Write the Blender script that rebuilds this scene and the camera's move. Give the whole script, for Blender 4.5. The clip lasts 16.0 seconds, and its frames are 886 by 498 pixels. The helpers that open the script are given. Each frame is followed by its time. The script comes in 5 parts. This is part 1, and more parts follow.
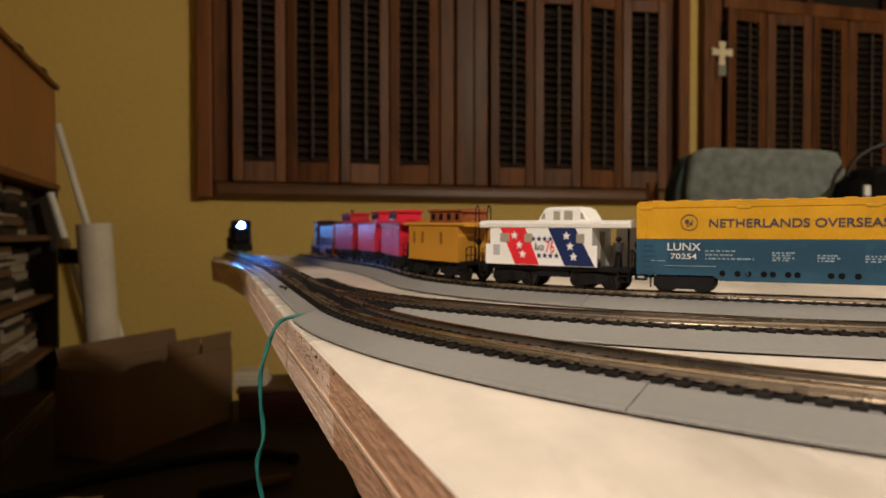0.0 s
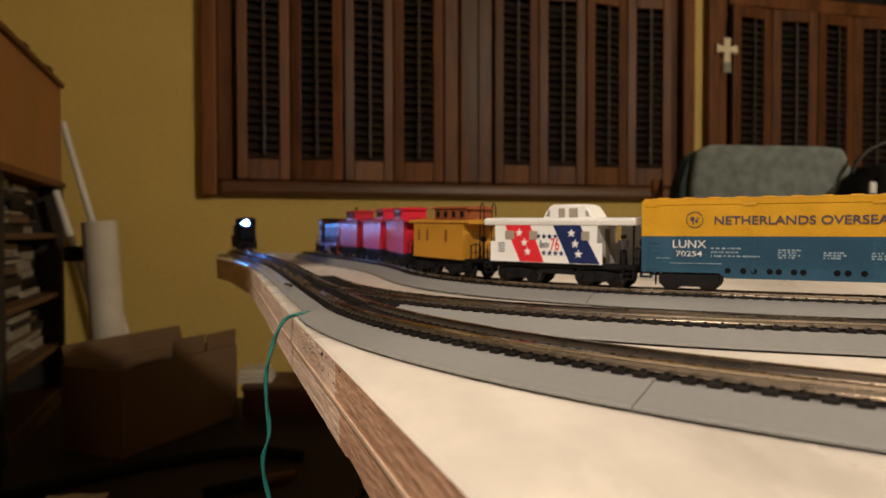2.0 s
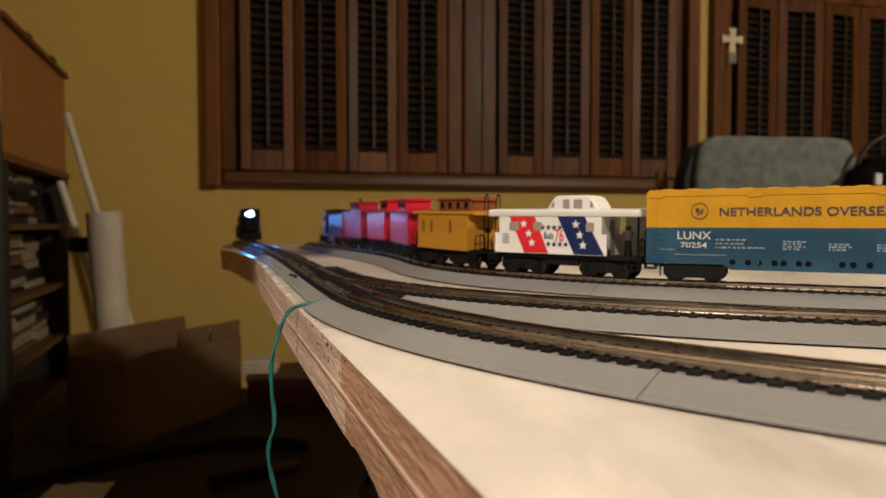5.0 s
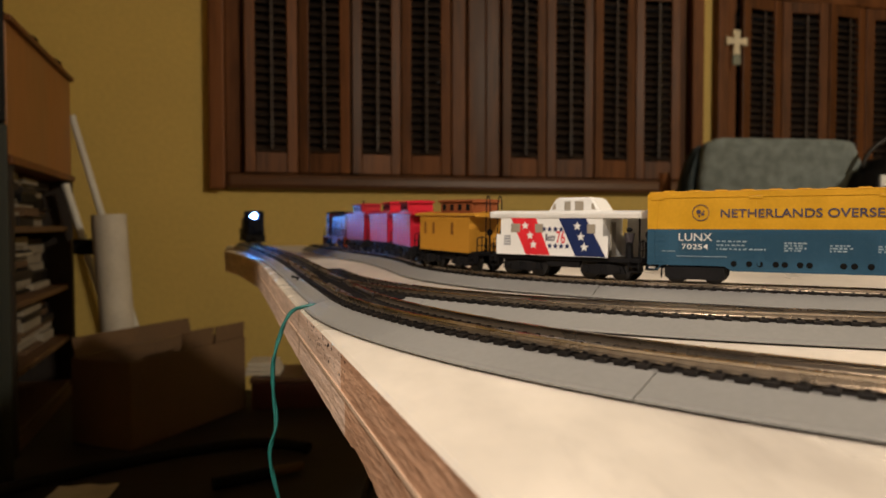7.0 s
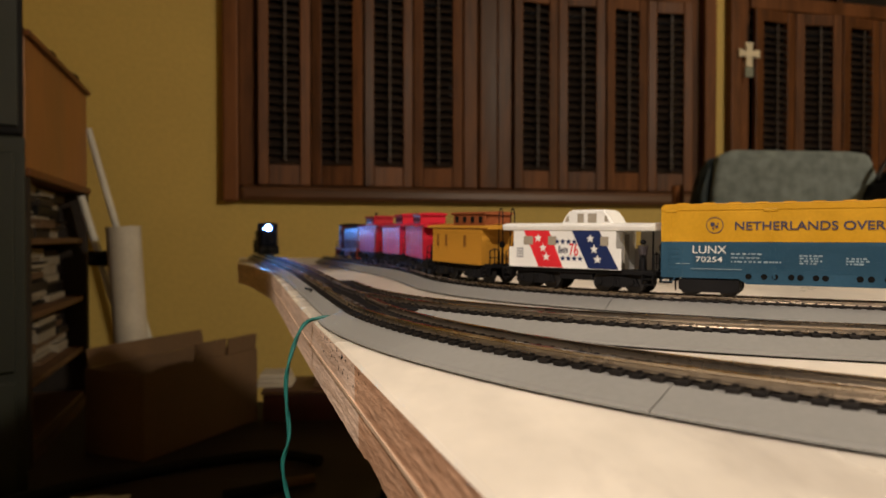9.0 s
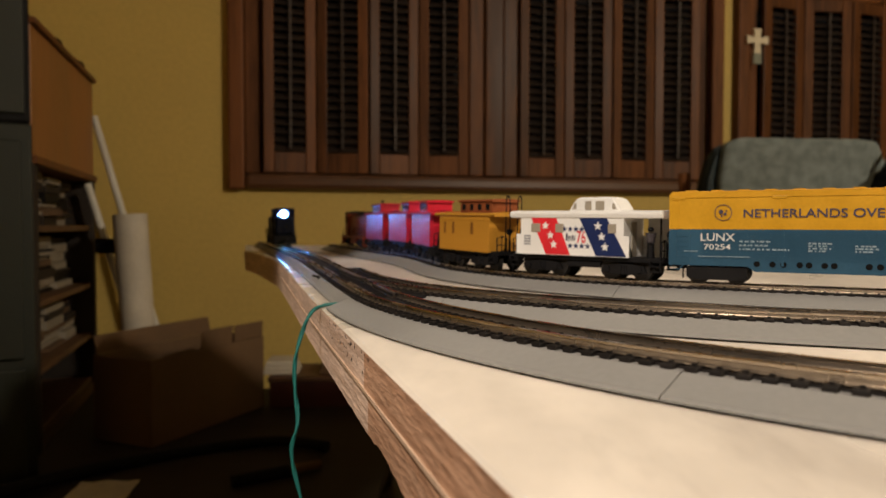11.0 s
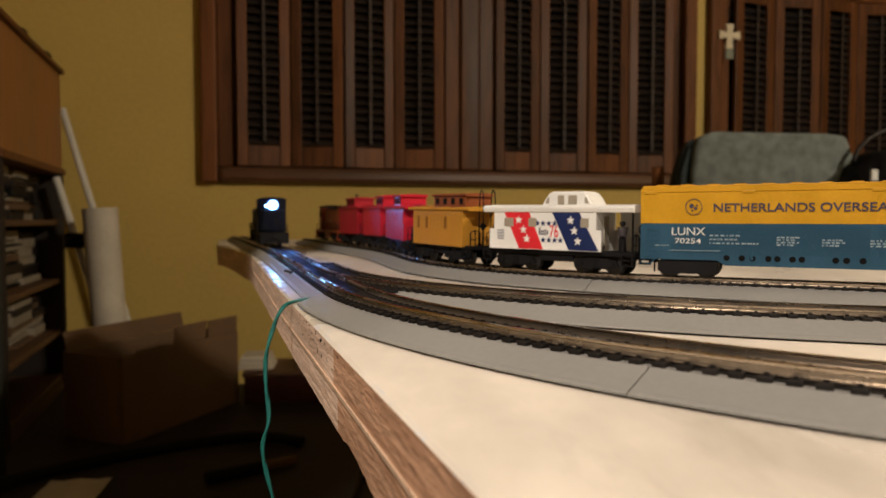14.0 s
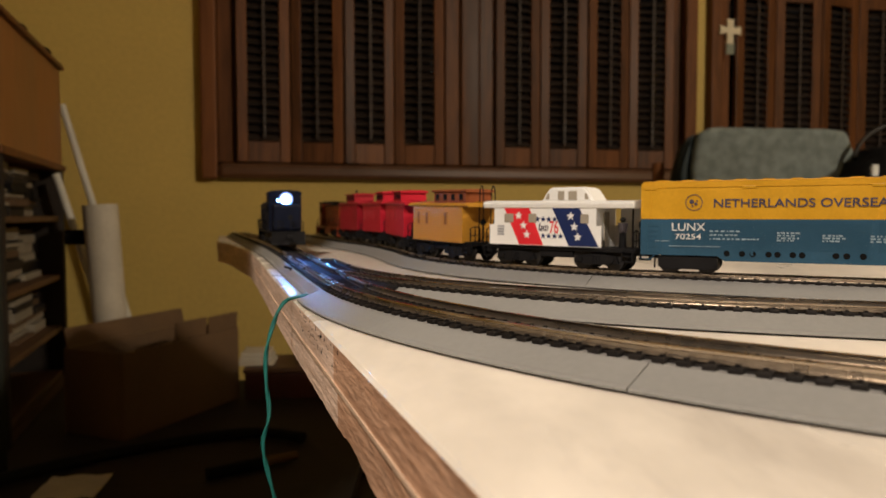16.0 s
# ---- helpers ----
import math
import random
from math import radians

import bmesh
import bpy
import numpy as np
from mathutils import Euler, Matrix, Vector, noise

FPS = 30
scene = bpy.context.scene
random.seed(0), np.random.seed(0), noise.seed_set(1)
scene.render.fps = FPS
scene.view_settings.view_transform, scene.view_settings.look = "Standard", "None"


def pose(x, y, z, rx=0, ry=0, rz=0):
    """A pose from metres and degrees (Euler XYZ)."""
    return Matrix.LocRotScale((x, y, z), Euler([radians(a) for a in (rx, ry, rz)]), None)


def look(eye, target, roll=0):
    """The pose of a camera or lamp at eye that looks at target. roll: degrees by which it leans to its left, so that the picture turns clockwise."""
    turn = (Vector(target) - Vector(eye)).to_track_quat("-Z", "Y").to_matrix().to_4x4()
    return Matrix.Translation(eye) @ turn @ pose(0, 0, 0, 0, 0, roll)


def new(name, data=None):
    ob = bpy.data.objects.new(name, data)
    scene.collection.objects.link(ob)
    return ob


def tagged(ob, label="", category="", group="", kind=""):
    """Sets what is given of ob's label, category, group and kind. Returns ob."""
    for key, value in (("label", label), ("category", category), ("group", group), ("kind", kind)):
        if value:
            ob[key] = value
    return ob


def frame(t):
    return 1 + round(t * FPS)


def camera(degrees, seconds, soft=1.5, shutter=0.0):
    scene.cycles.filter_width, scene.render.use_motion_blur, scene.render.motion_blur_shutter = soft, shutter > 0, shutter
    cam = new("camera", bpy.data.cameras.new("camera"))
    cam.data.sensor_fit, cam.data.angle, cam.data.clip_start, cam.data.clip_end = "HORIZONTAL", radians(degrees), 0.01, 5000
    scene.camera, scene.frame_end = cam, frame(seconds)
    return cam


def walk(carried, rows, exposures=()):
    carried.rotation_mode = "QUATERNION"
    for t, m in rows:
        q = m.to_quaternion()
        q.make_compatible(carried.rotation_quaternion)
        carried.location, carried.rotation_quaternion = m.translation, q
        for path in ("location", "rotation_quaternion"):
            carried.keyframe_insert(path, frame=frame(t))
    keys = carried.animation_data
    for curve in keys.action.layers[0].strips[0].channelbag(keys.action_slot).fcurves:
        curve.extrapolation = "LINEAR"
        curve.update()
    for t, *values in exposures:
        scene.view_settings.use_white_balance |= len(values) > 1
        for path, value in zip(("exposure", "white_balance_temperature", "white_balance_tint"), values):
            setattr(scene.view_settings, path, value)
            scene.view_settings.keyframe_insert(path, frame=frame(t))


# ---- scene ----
cam = camera(65.03, 16.0, soft=1.5)
cam.data.dof.use_dof = True
cam.data.dof.focus_distance = 0.29
cam.data.dof.aperture_fstop = 16.0
PATH = [
    (0.0, pose(-0.0004, 0.0012, 0.7958, 88.859, 0.023, -0.948)),
    (0.5, pose(-0.0008, 0.0005, 0.7957, 89.162, 0.029, -0.701)),
    (1.0, pose(-0.0009, 0.0006, 0.7956, 89.044, 0.019, -0.610)),
    (1.5, pose(-0.0009, 0.0010, 0.7959, 88.861, 0.063, -0.600)),
    (2.0, pose(-0.0009, 0.0010, 0.7958, 88.653, 0.063, -0.609)),
    (2.5, pose(-0.0010, 0.0009, 0.7954, 88.582, 0.038, -0.616)),
    (3.0, pose(-0.0011, 0.0009, 0.7959, 88.347, 0.022, -0.630)),
    (3.5, pose(-0.0011, 0.0009, 0.7957, 88.240, 0.060, -0.630)),
    (4.0, pose(-0.0012, 0.0009, 0.7959, 88.140, 0.023, -0.640)),
    (6.5, pose(-0.0019, -0.0002, 0.7955, 87.756, 0.046, 0.173)),
    (7.0, pose(0.0002, -0.0004, 0.7955, 88.108, 0.037, 0.023)),
    (7.5, pose(-0.0002, -0.0005, 0.7955, 88.422, -0.032, -0.128)),
    (8.0, pose(-0.0001, -0.0005, 0.7955, 88.827, 0.005, 0.045)),
    (8.5, pose(-0.0009, -0.0022, 0.7955, 89.348, -0.059, 0.560)),
    (9.0, pose(-0.0007, -0.0011, 0.7955, 89.116, -0.028, 0.970)),
    (11.3, pose(-0.0025, -0.0016, 0.7951, 87.970, -0.100, 1.590)),
    (11.5, pose(-0.0027, -0.0024, 0.7951, 87.871, -0.045, 1.941)),
    (12.0, pose(-0.0024, -0.0009, 0.7949, 87.703, 0.014, 1.941)),
    (12.5, pose(-0.0009, 0.0005, 0.7952, 87.395, 0.082, 0.551)),
    (13.0, pose(0.0003, 0.0002, 0.7957, 87.676, 0.051, -0.326)),
    (13.5, pose(0.0004, 0.0003, 0.7956, 87.881, 0.040, -0.461)),
    (14.0, pose(0.0002, 0.0006, 0.7957, 87.593, 0.010, -0.534)),
    (14.5, pose(0.0003, 0.0006, 0.7956, 87.465, 0.057, -0.518)),
    (15.0, pose(0.0002, 0.0005, 0.7956, 87.302, 0.051, -0.528)),
    (15.5, pose(0.0004, 0.0008, 0.7956, 87.272, 0.052, -0.512)),
    (16.0, pose(0.0004, 0.0008, 0.7957, 87.260, 0.077, -0.510)),
]
walk(cam, PATH)
# ---- light ----
world = bpy.data.worlds.new("night")
scene.world = world
world.use_nodes = True
world.node_tree.nodes["Background"].inputs[0].default_value = (0.10, 0.11, 0.14, 1)
world.node_tree.nodes["Background"].inputs[1].default_value = 0.02
scene.view_settings.exposure = 0.0


def area_lamp(name, eye, target, size, watts, colour):
    data = bpy.data.lights.new(name, "AREA")
    data.shape, data.size, data.energy, data.color = "DISK", size, watts, colour
    ob = new(name, data)
    ob.matrix_basis = look(eye, target)
    return ob


desk = bpy.data.lights.new("desk_lamp", "SPOT")
desk.energy, desk.color, desk.shadow_soft_size = 93.0, (1.0, 0.865, 0.74), 0.035
desk.spot_size, desk.spot_blend = radians(59), 0.14
new("desk_lamp", desk).matrix_basis = look((-0.36, -0.66, 1.78), (0.34, 0.12, 0.75))
area_lamp("ceiling_lamp", (2.60, -0.85, 2.30), (1.5, 1.4, 0.0), 0.30, 68, (1.0, 0.84, 0.64))


# ---- materials ----
def mat(name, colour, rough=0.6, metal=0.0, vary=0.25, scale=8.0, fine=120.0, bump=0.15, dist=0.0005, stretch=(1, 1, 1), spec=0.5, rnd=0.0, trans=0.0):
    """Two scales of noise on colour and roughness, a fine bump; rnd varies whole pieces."""
    m = bpy.data.materials.new(name)
    m.use_nodes = True
    nt = m.node_tree
    b = nt.nodes["Principled BSDF"]
    tc = nt.nodes.new("ShaderNodeTexCoord")
    mp = nt.nodes.new("ShaderNodeMapping")
    mp.inputs["Scale"].default_value = stretch
    nt.links.new(tc.outputs["Object"], mp.inputs[0])
    n1 = nt.nodes.new("ShaderNodeTexNoise")
    n1.inputs["Scale"].default_value, n1.inputs["Detail"].default_value = scale, 5
    n2 = nt.nodes.new("ShaderNodeTexNoise")
    n2.inputs["Scale"].default_value, n2.inputs["Detail"].default_value = fine, 3
    for n in (n1, n2):
        nt.links.new(mp.outputs[0], n.inputs["Vector"])
    add = nt.nodes.new("ShaderNodeMath")
    add.operation = "ADD"
    nt.links.new(n1.outputs[0], add.inputs[0])
    half = nt.nodes.new("ShaderNodeMath")
    half.operation = "MULTIPLY_ADD"
    half.inputs[1].default_value, half.inputs[2].default_value = 0.5, -0.25
    nt.links.new(n2.outputs[0], half.inputs[0])
    nt.links.new(half.outputs[0], add.inputs[1])
    last = add
    if rnd:
        oi = nt.nodes.new("ShaderNodeObjectInfo")
        mr = nt.nodes.new("ShaderNodeMath")
        mr.operation = "MULTIPLY_ADD"
        mr.inputs[1].default_value, mr.inputs[2].default_value = rnd, -rnd / 2
        nt.links.new(oi.outputs["Random"], mr.inputs[0])
        a2 = nt.nodes.new("ShaderNodeMath")
        a2.operation = "ADD"
        nt.links.new(add.outputs[0], a2.inputs[0])
        nt.links.new(mr.outputs[0], a2.inputs[1])
        last = a2
    ramp = nt.nodes.new("ShaderNodeValToRGB")
    lo = [c * (1 - vary) for c in colour[:3]]
    hi = [min(1, c * (1 + vary)) for c in colour[:3]]
    ramp.color_ramp.elements[0].position, ramp.color_ramp.elements[0].color = 0.3, (*lo, 1)
    ramp.color_ramp.elements[1].position, ramp.color_ramp.elements[1].color = 0.7, (*hi, 1)
    nt.links.new(last.outputs[0], ramp.inputs[0])
    nt.links.new(ramp.outputs[0], b.inputs["Base Color"])
    rr = nt.nodes.new("ShaderNodeMapRange")
    rr.inputs[1].default_value, rr.inputs[2].default_value = 0.3, 0.7
    rr.inputs[3].default_value, rr.inputs[4].default_value = max(0.03, rough - 0.08), min(1, rough + 0.08)
    nt.links.new(n1.outputs[0], rr.inputs[0])
    nt.links.new(rr.outputs[0], b.inputs["Roughness"])
    b.inputs["Metallic"].default_value = metal
    b.inputs["Specular IOR Level"].default_value = spec
    if bump:
        bp = nt.nodes.new("ShaderNodeBump")
        bp.inputs["Strength"].default_value, bp.inputs["Distance"].default_value = bump, dist
        nt.links.new(n2.outputs[0], bp.inputs["Height"])
        nt.links.new(bp.outputs[0], b.inputs["Normal"])
    return m


def smudge(m, colour, scale, stretch, lo, hi, amount):
    """Rubbed-in grime over a material's colour, in long uneven patches."""
    nt = m.node_tree
    b = nt.nodes["Principled BSDF"]
    src = b.inputs["Base Color"].links[0].from_socket
    tc = nt.nodes.new("ShaderNodeTexCoord")
    mp = nt.nodes.new("ShaderNodeMapping")
    mp.inputs["Scale"].default_value = stretch
    mp.inputs["Rotation"].default_value = (0, 0, 0.5)
    n = nt.nodes.new("ShaderNodeTexNoise")
    n.inputs["Scale"].default_value, n.inputs["Detail"].default_value, n.inputs["Roughness"].default_value = scale, 6, 0.65
    r = nt.nodes.new("ShaderNodeMapRange")
    r.inputs[1].default_value, r.inputs[2].default_value, r.inputs[4].default_value = lo, hi, amount
    mix = nt.nodes.new("ShaderNodeMix")
    mix.data_type = "RGBA"
    mix.inputs["B"].default_value = (*colour, 1)
    nt.links.new(tc.outputs["Object"], mp.inputs[0])
    nt.links.new(mp.outputs[0], n.inputs["Vector"])
    nt.links.new(n.outputs[0], r.inputs[0])
    nt.links.new(r.outputs[0], mix.inputs["Factor"])
    nt.links.new(src, mix.inputs["A"])
    nt.links.new(mix.outputs["Result"], b.inputs["Base Color"])


def glow(name, colour, strength):
    m = bpy.data.materials.new(name)
    m.use_nodes = True
    b = m.node_tree.nodes["Principled BSDF"]
    b.inputs["Base Color"].default_value = (0.8, 0.8, 0.8, 1)
    b.inputs["Emission Color"].default_value = (*colour, 1)
    b.inputs["Emission Strength"].default_value = strength
    return m


def ply(name, pale, dark):
    """Sawn sheet edge: glue layers along the board, short torn fibres and dark pits."""
    m = mat(name, pale, 0.85, vary=0.22, scale=60, fine=520, stretch=(0.22, 0.22, 1.0), bump=0.7, dist=0.0011, spec=0.2)
    smudge(m, dark, 26, (0.5, 0.5, 14.0), 0.44, 0.62, 0.6)
    smudge(m, dark, 150, (0.10, 0.10, 3.0), 0.50, 0.66, 0.7)
    smudge(m, tuple(c * 0.35 for c in dark), 300, (0.45, 0.45, 1.0), 0.62, 0.72, 0.6)
    return m


M_WALL = mat("yellow_wall_paint", (0.56, 0.40, 0.108), 0.75, vary=0.10, scale=1.3, fine=60, bump=0.2, dist=0.001)
M_CEIL = mat("ceiling_paint", (0.7, 0.68, 0.6), 0.8, vary=0.06, scale=1)
M_FLOOR = mat("dark_floor", (0.03, 0.019, 0.012), 0.6, vary=0.3, scale=3, fine=40)
M_WOOD = mat("brown_varnished_wood", (0.118, 0.0435, 0.0138), 0.48, vary=0.5, scale=9, fine=70, stretch=(1, 1, 0.10), bump=0.2, dist=0.0008, spec=0.21, rnd=0.25)
M_SILL = mat("polished_sill_wood", (0.085, 0.034, 0.013), 0.34, vary=0.4, scale=9, fine=70, stretch=(0.10, 1, 1), bump=0.15, dist=0.0006, spec=0.6)
# slats and tilt rods are set far darker than the frame wood
M_SLAT = mat("near_black_louver", (0.019, 0.010, 0.006), 0.7, vary=0.35, scale=6, fine=80, stretch=(0.2, 1, 1), rnd=0.3)
M_ROD = mat("dark_rod", (0.032, 0.018, 0.011), 0.6, vary=0.3, scale=9, rnd=0.3)
M_TOP = mat("cream_painted_board", (0.74, 0.67, 0.575), 0.34, vary=0.13, scale=13, fine=90, bump=0.12, dist=0.0002, stretch=(1, 0.45, 1))
smudge(M_TOP, (0.40, 0.35, 0.30), 16, (1, 0.35, 1), 0.56, 0.72, 0.6)
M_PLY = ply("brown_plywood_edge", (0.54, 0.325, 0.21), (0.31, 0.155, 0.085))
M_PLY_PALE = ply("pale_plywood_edge", (0.72, 0.54, 0.43), (0.48, 0.32, 0.23))
M_PLY2 = mat("pale_timber_edge", (0.62, 0.44, 0.31), 0.8, vary=0.25, scale=30, fine=380, stretch=(0.10, 0.10, 5.0), bump=0.5, dist=0.0008)
M_ENAMEL = mat("glossy_cream_enamel_lip", (0.70, 0.63, 0.53), 0.26, vary=0.08, scale=20, fine=120, bump=0.06, dist=0.0002, spec=0.8)
M_BED = mat("grey_roadbed_plastic", (0.232, 0.226, 0.212), 0.56, vary=0.07, scale=14, fine=500, bump=0.03, dist=0.0001, spec=0.3)
smudge(M_BED, (0.30, 0.29, 0.27), 40, (1, 1, 1), 0.58, 0.75, 0.4)
M_TIE = mat("black_tie_plastic", (0.010, 0.008, 0.007), 0.6, vary=0.35, scale=60, fine=700, bump=0.3, dist=0.0002, spec=0.2, rnd=0.4)
# rail metal for the web, darkened in colour for the sleepers it mirrors
M_WEB = mat("darkened_rail_web", (0.345, 0.295, 0.24), 0.30, 0.9, vary=0.12, scale=60, fine=900)
M_RAIL = mat("nickel_rail", (0.58, 0.50, 0.41), 0.24, 1.0, vary=0.25, scale=40, fine=900, bump=0.08, dist=0.0001)
# much darker web colour for the guard and point rails
M_DARKRAIL = mat("near_black_rail_web", (0.06, 0.052, 0.046), 0.45, 0.7, vary=0.3, scale=60, fine=900)
M_BLACK = mat("black_plastic", (0.007, 0.0065, 0.007), 0.6, vary=0.3, scale=50, fine=500, bump=0.2, dist=0.0002, spec=0.14)

# ---- building helpers ----
TOP = 0.7505
RAIL = 0.0107


def warp(y):
    s = min(max((y - 0.38) / 0.35, 0), 1)
    return 0.0055 * s * s * (3 - 2 * s)


def finish(ob, bm, material, smooth=False):
    me = bpy.data.meshes.new(ob if isinstance(ob, str) else "m")
    bm.to_mesh(me)
    bm.free()
    for mt in (material if isinstance(material, (list, tuple)) else [material]):
        me.materials.append(mt)
    if smooth:
        for p in me.polygons:
            p.use_smooth = True
    return me


def part(name, bm, material, parent=None, label="", smooth=False):
    ob = new(name, finish(name, bm, material, smooth))
    if parent is not None:
        ob.parent = parent
    if label:
        tagged(ob, label)
    return ob


def share(name, mesh, parent, m):
    ob = new(name, mesh)
    ob.parent = parent
    ob.matrix_basis = m
    return ob


def thing(name, label, category, m=None, group="", kind=""):
    ob = new(name)
    ob.empty_display_size = 0.02
    if m is not None:
        ob.matrix_basis = m
    return tagged(ob, label, category, group, kind)


def box(bm, x0, x1, y0, y1, z0, z1, bevel=0.0, mi=0, m=None):
    res = bmesh.ops.create_cube(bm, size=1.0)
    vs = res["verts"]
    for v in vs:
        v.co = Vector(((x0 + x1) / 2 + v.co.x * (x1 - x0), (y0 + y1) / 2 + v.co.y * (y1 - y0), (z0 + z1) / 2 + v.co.z * (z1 - z0)))
    if m is not None:
        bmesh.ops.transform(bm, matrix=m, verts=vs)
    fs = {f for v in vs for f in v.link_faces}
    for f in fs:
        f.material_index = mi
    if bevel:
        es = list({e for v in vs for e in v.link_edges})
        out = bmesh.ops.bevel(bm, geom=es, offset=bevel, segments=2, profile=0.5, affect="EDGES")
        for f in out["faces"]:
            f.material_index = mi
    return bm


def cyl(bm, a, b, r, r2=None, seg=12, mi=0, caps=True):
    a, b = Vector(a), Vector(b)
    d = b - a
    m = Matrix.Translation((a + b) / 2) @ d.to_track_quat("Z", "Y").to_matrix().to_4x4()
    res = bmesh.ops.create_cone(bm, cap_ends=caps, segments=seg, radius1=r, radius2=r if r2 is None else r2, depth=d.length, matrix=m)
    for f in {f for v in res["verts"] for f in v.link_faces}:
        f.material_index = mi
    return bm


def prism(bm, outline, y0, y1, mi=0):
    """An outline in x, z pushed along y."""
    a = [bm.verts.new((x, y0, z)) for x, z in outline]
    b = [bm.verts.new((x, y1, z)) for x, z in outline]
    n = len(a)
    fs = [bm.faces.new(a), bm.faces.new(b[::-1])]
    for i in range(n):
        fs.append(bm.faces.new((a[i], b[i], b[(i + 1) % n], a[(i + 1) % n])))
    for f in fs:
        f.material_index = mi
    bmesh.ops.recalc_face_normals(bm, faces=fs)
    return fs


def tube(bm, pts, r, seg=8, mi=0):
    """A round tube along points."""
    pts = [Vector(p) for p in pts]
    rings = []
    for i, p in enumerate(pts):
        d = (pts[min(i + 1, len(pts) - 1)] - pts[max(i - 1, 0)]).normalized()
        q = d.to_track_quat("Z", "Y").to_matrix()
        rings.append([bm.verts.new(p + q @ Vector((r * math.cos(k * 2 * math.pi / seg), r * math.sin(k * 2 * math.pi / seg), 0))) for k in range(seg)])
    for a, b in zip(rings, rings[1:]):
        for k in range(seg):
            f = bm.faces.new((a[k], a[(k + 1) % seg], b[(k + 1) % seg], b[k]))
            f.material_index, f.smooth = mi, True
    bm.faces.new(rings[0][::-1])
    bm.faces.new(rings[-1])
    return bm


# ---- room ----
TH = math.atan(0.25)
WALL = Matrix.Translation((0, 2.70, 0)) @ Matrix.Rotation(TH, 4, "Z")   # local x along the wall, -y towards the room


def wall_box(name, x0, x1, y0, y1, z0, z1, material, m=None):
    bm = bmesh.new()
    box(bm, x0, x1, y0, y1, z0, z1)
    ob = part(name, bm, material)
    if m is not None:
        ob.matrix_basis = m
    return tagged(ob, kind="structure")


def room():
    fl = wall_box("floor", -2.6, 4.0, -2.6, 4.2, -0.1, 0.0, M_FLOOR)
    tagged(fl, "dark brown floor in deep shade")
    tagged(wall_box("ceiling", -2.6, 4.0, -2.6, 4.2, 2.5, 2.6, M_CEIL), "pale painted ceiling")
    lab = "mustard yellow painted plaster wall"
    # window wall with two openings
    W = [(-2.2, -0.83, 0, 2.5), (-0.83, 1.085, 0, 0.96), (-0.83, 1.085, 2.38, 2.5), (1.085, 1.213, 0, 2.5), (1.213, 3.3, 0, 0.96), (1.213, 3.3, 2.38, 2.5), (3.3, 4.2, 0, 2.5)]
    bm = bmesh.new()
    for x0, x1, z0, z1 in W:
        box(bm, x0, x1, 0, 0.16, z0, z1)
    ob = part("wall_north", bm, M_WALL)
    ob.matrix_basis = WALL
    tagged(ob, lab, kind="structure")
    tagged(wall_box("wall_west", -2.0, -1.88, -2.6, 3.2, 0, 2.5, M_WALL), lab)
    tagged(wall_box("wall_east", 3.5, 3.62, -2.6, 4.2, 0, 2.5, M_WALL), lab)
    tagged(wall_box("wall_south", -2.0, 3.62, -2.6, -2.48, 0, 2.5, M_WALL), lab)
    bm = bmesh.new()
    box(bm, -2.0, -0.0, -0.015, 0, 0.0, 0.10, 0.004)
    ob = part("baseboard", bm, mat("pale_baseboard", (0.5, 0.46, 0.36), 0.5))
    ob.matrix_basis = WALL
    tagged(ob, "pale painted baseboard", kind="structure")


def shutter_panel(win, a0, w, z0, z1, ang, slat, top_label=""):
    """One louvered leaf, hinged about its own middle."""
    leaf = thing("shutter_leaf", "brown varnished louvered shutter leaf", "shutter")
    leaf.parent = win
    leaf.matrix_basis = Matrix.Translation((a0 + w / 2, -0.012, z0)) @ Matrix.Rotation(radians(ang), 4, "Z")
    for k in ("label", "category"):
        if k in leaf:
            del leaf[k]
    h, s, br = z1 - z0, w * 0.195, 0.075
    for sx in (-1, 1):
        bm = bmesh.new()
        x = sx * (w / 2 - s / 2 - 0.002)
        box(bm, x - s / 2, x + s / 2, -0.011, 0.011, 0, h, 0.003)
        part("stile", bm, M_WOOD, leaf)
    for za, zb in ((0.0005, br), (h - 0.05, h - 0.0005)):
        bm = bmesh.new()
        box(bm, -w / 2 + s + 0.003, w / 2 - s - 0.003, -0.009, 0.009, za, zb, 0.002)
        part("rail", bm, M_WOOD, leaf)
    n = int((h - br - 0.05) / 0.031)
    for i in range(n):
        z = br + 0.016 + i * (h - br - 0.05 - 0.01) / n
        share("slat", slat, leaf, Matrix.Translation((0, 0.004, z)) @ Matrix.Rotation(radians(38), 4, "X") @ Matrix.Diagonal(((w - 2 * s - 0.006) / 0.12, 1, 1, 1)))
    bm = bmesh.new()
    box(bm, -0.005, 0.005, -0.024, -0.016, br + 0.012, h - 0.06, 0.002)
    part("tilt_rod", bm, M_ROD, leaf)


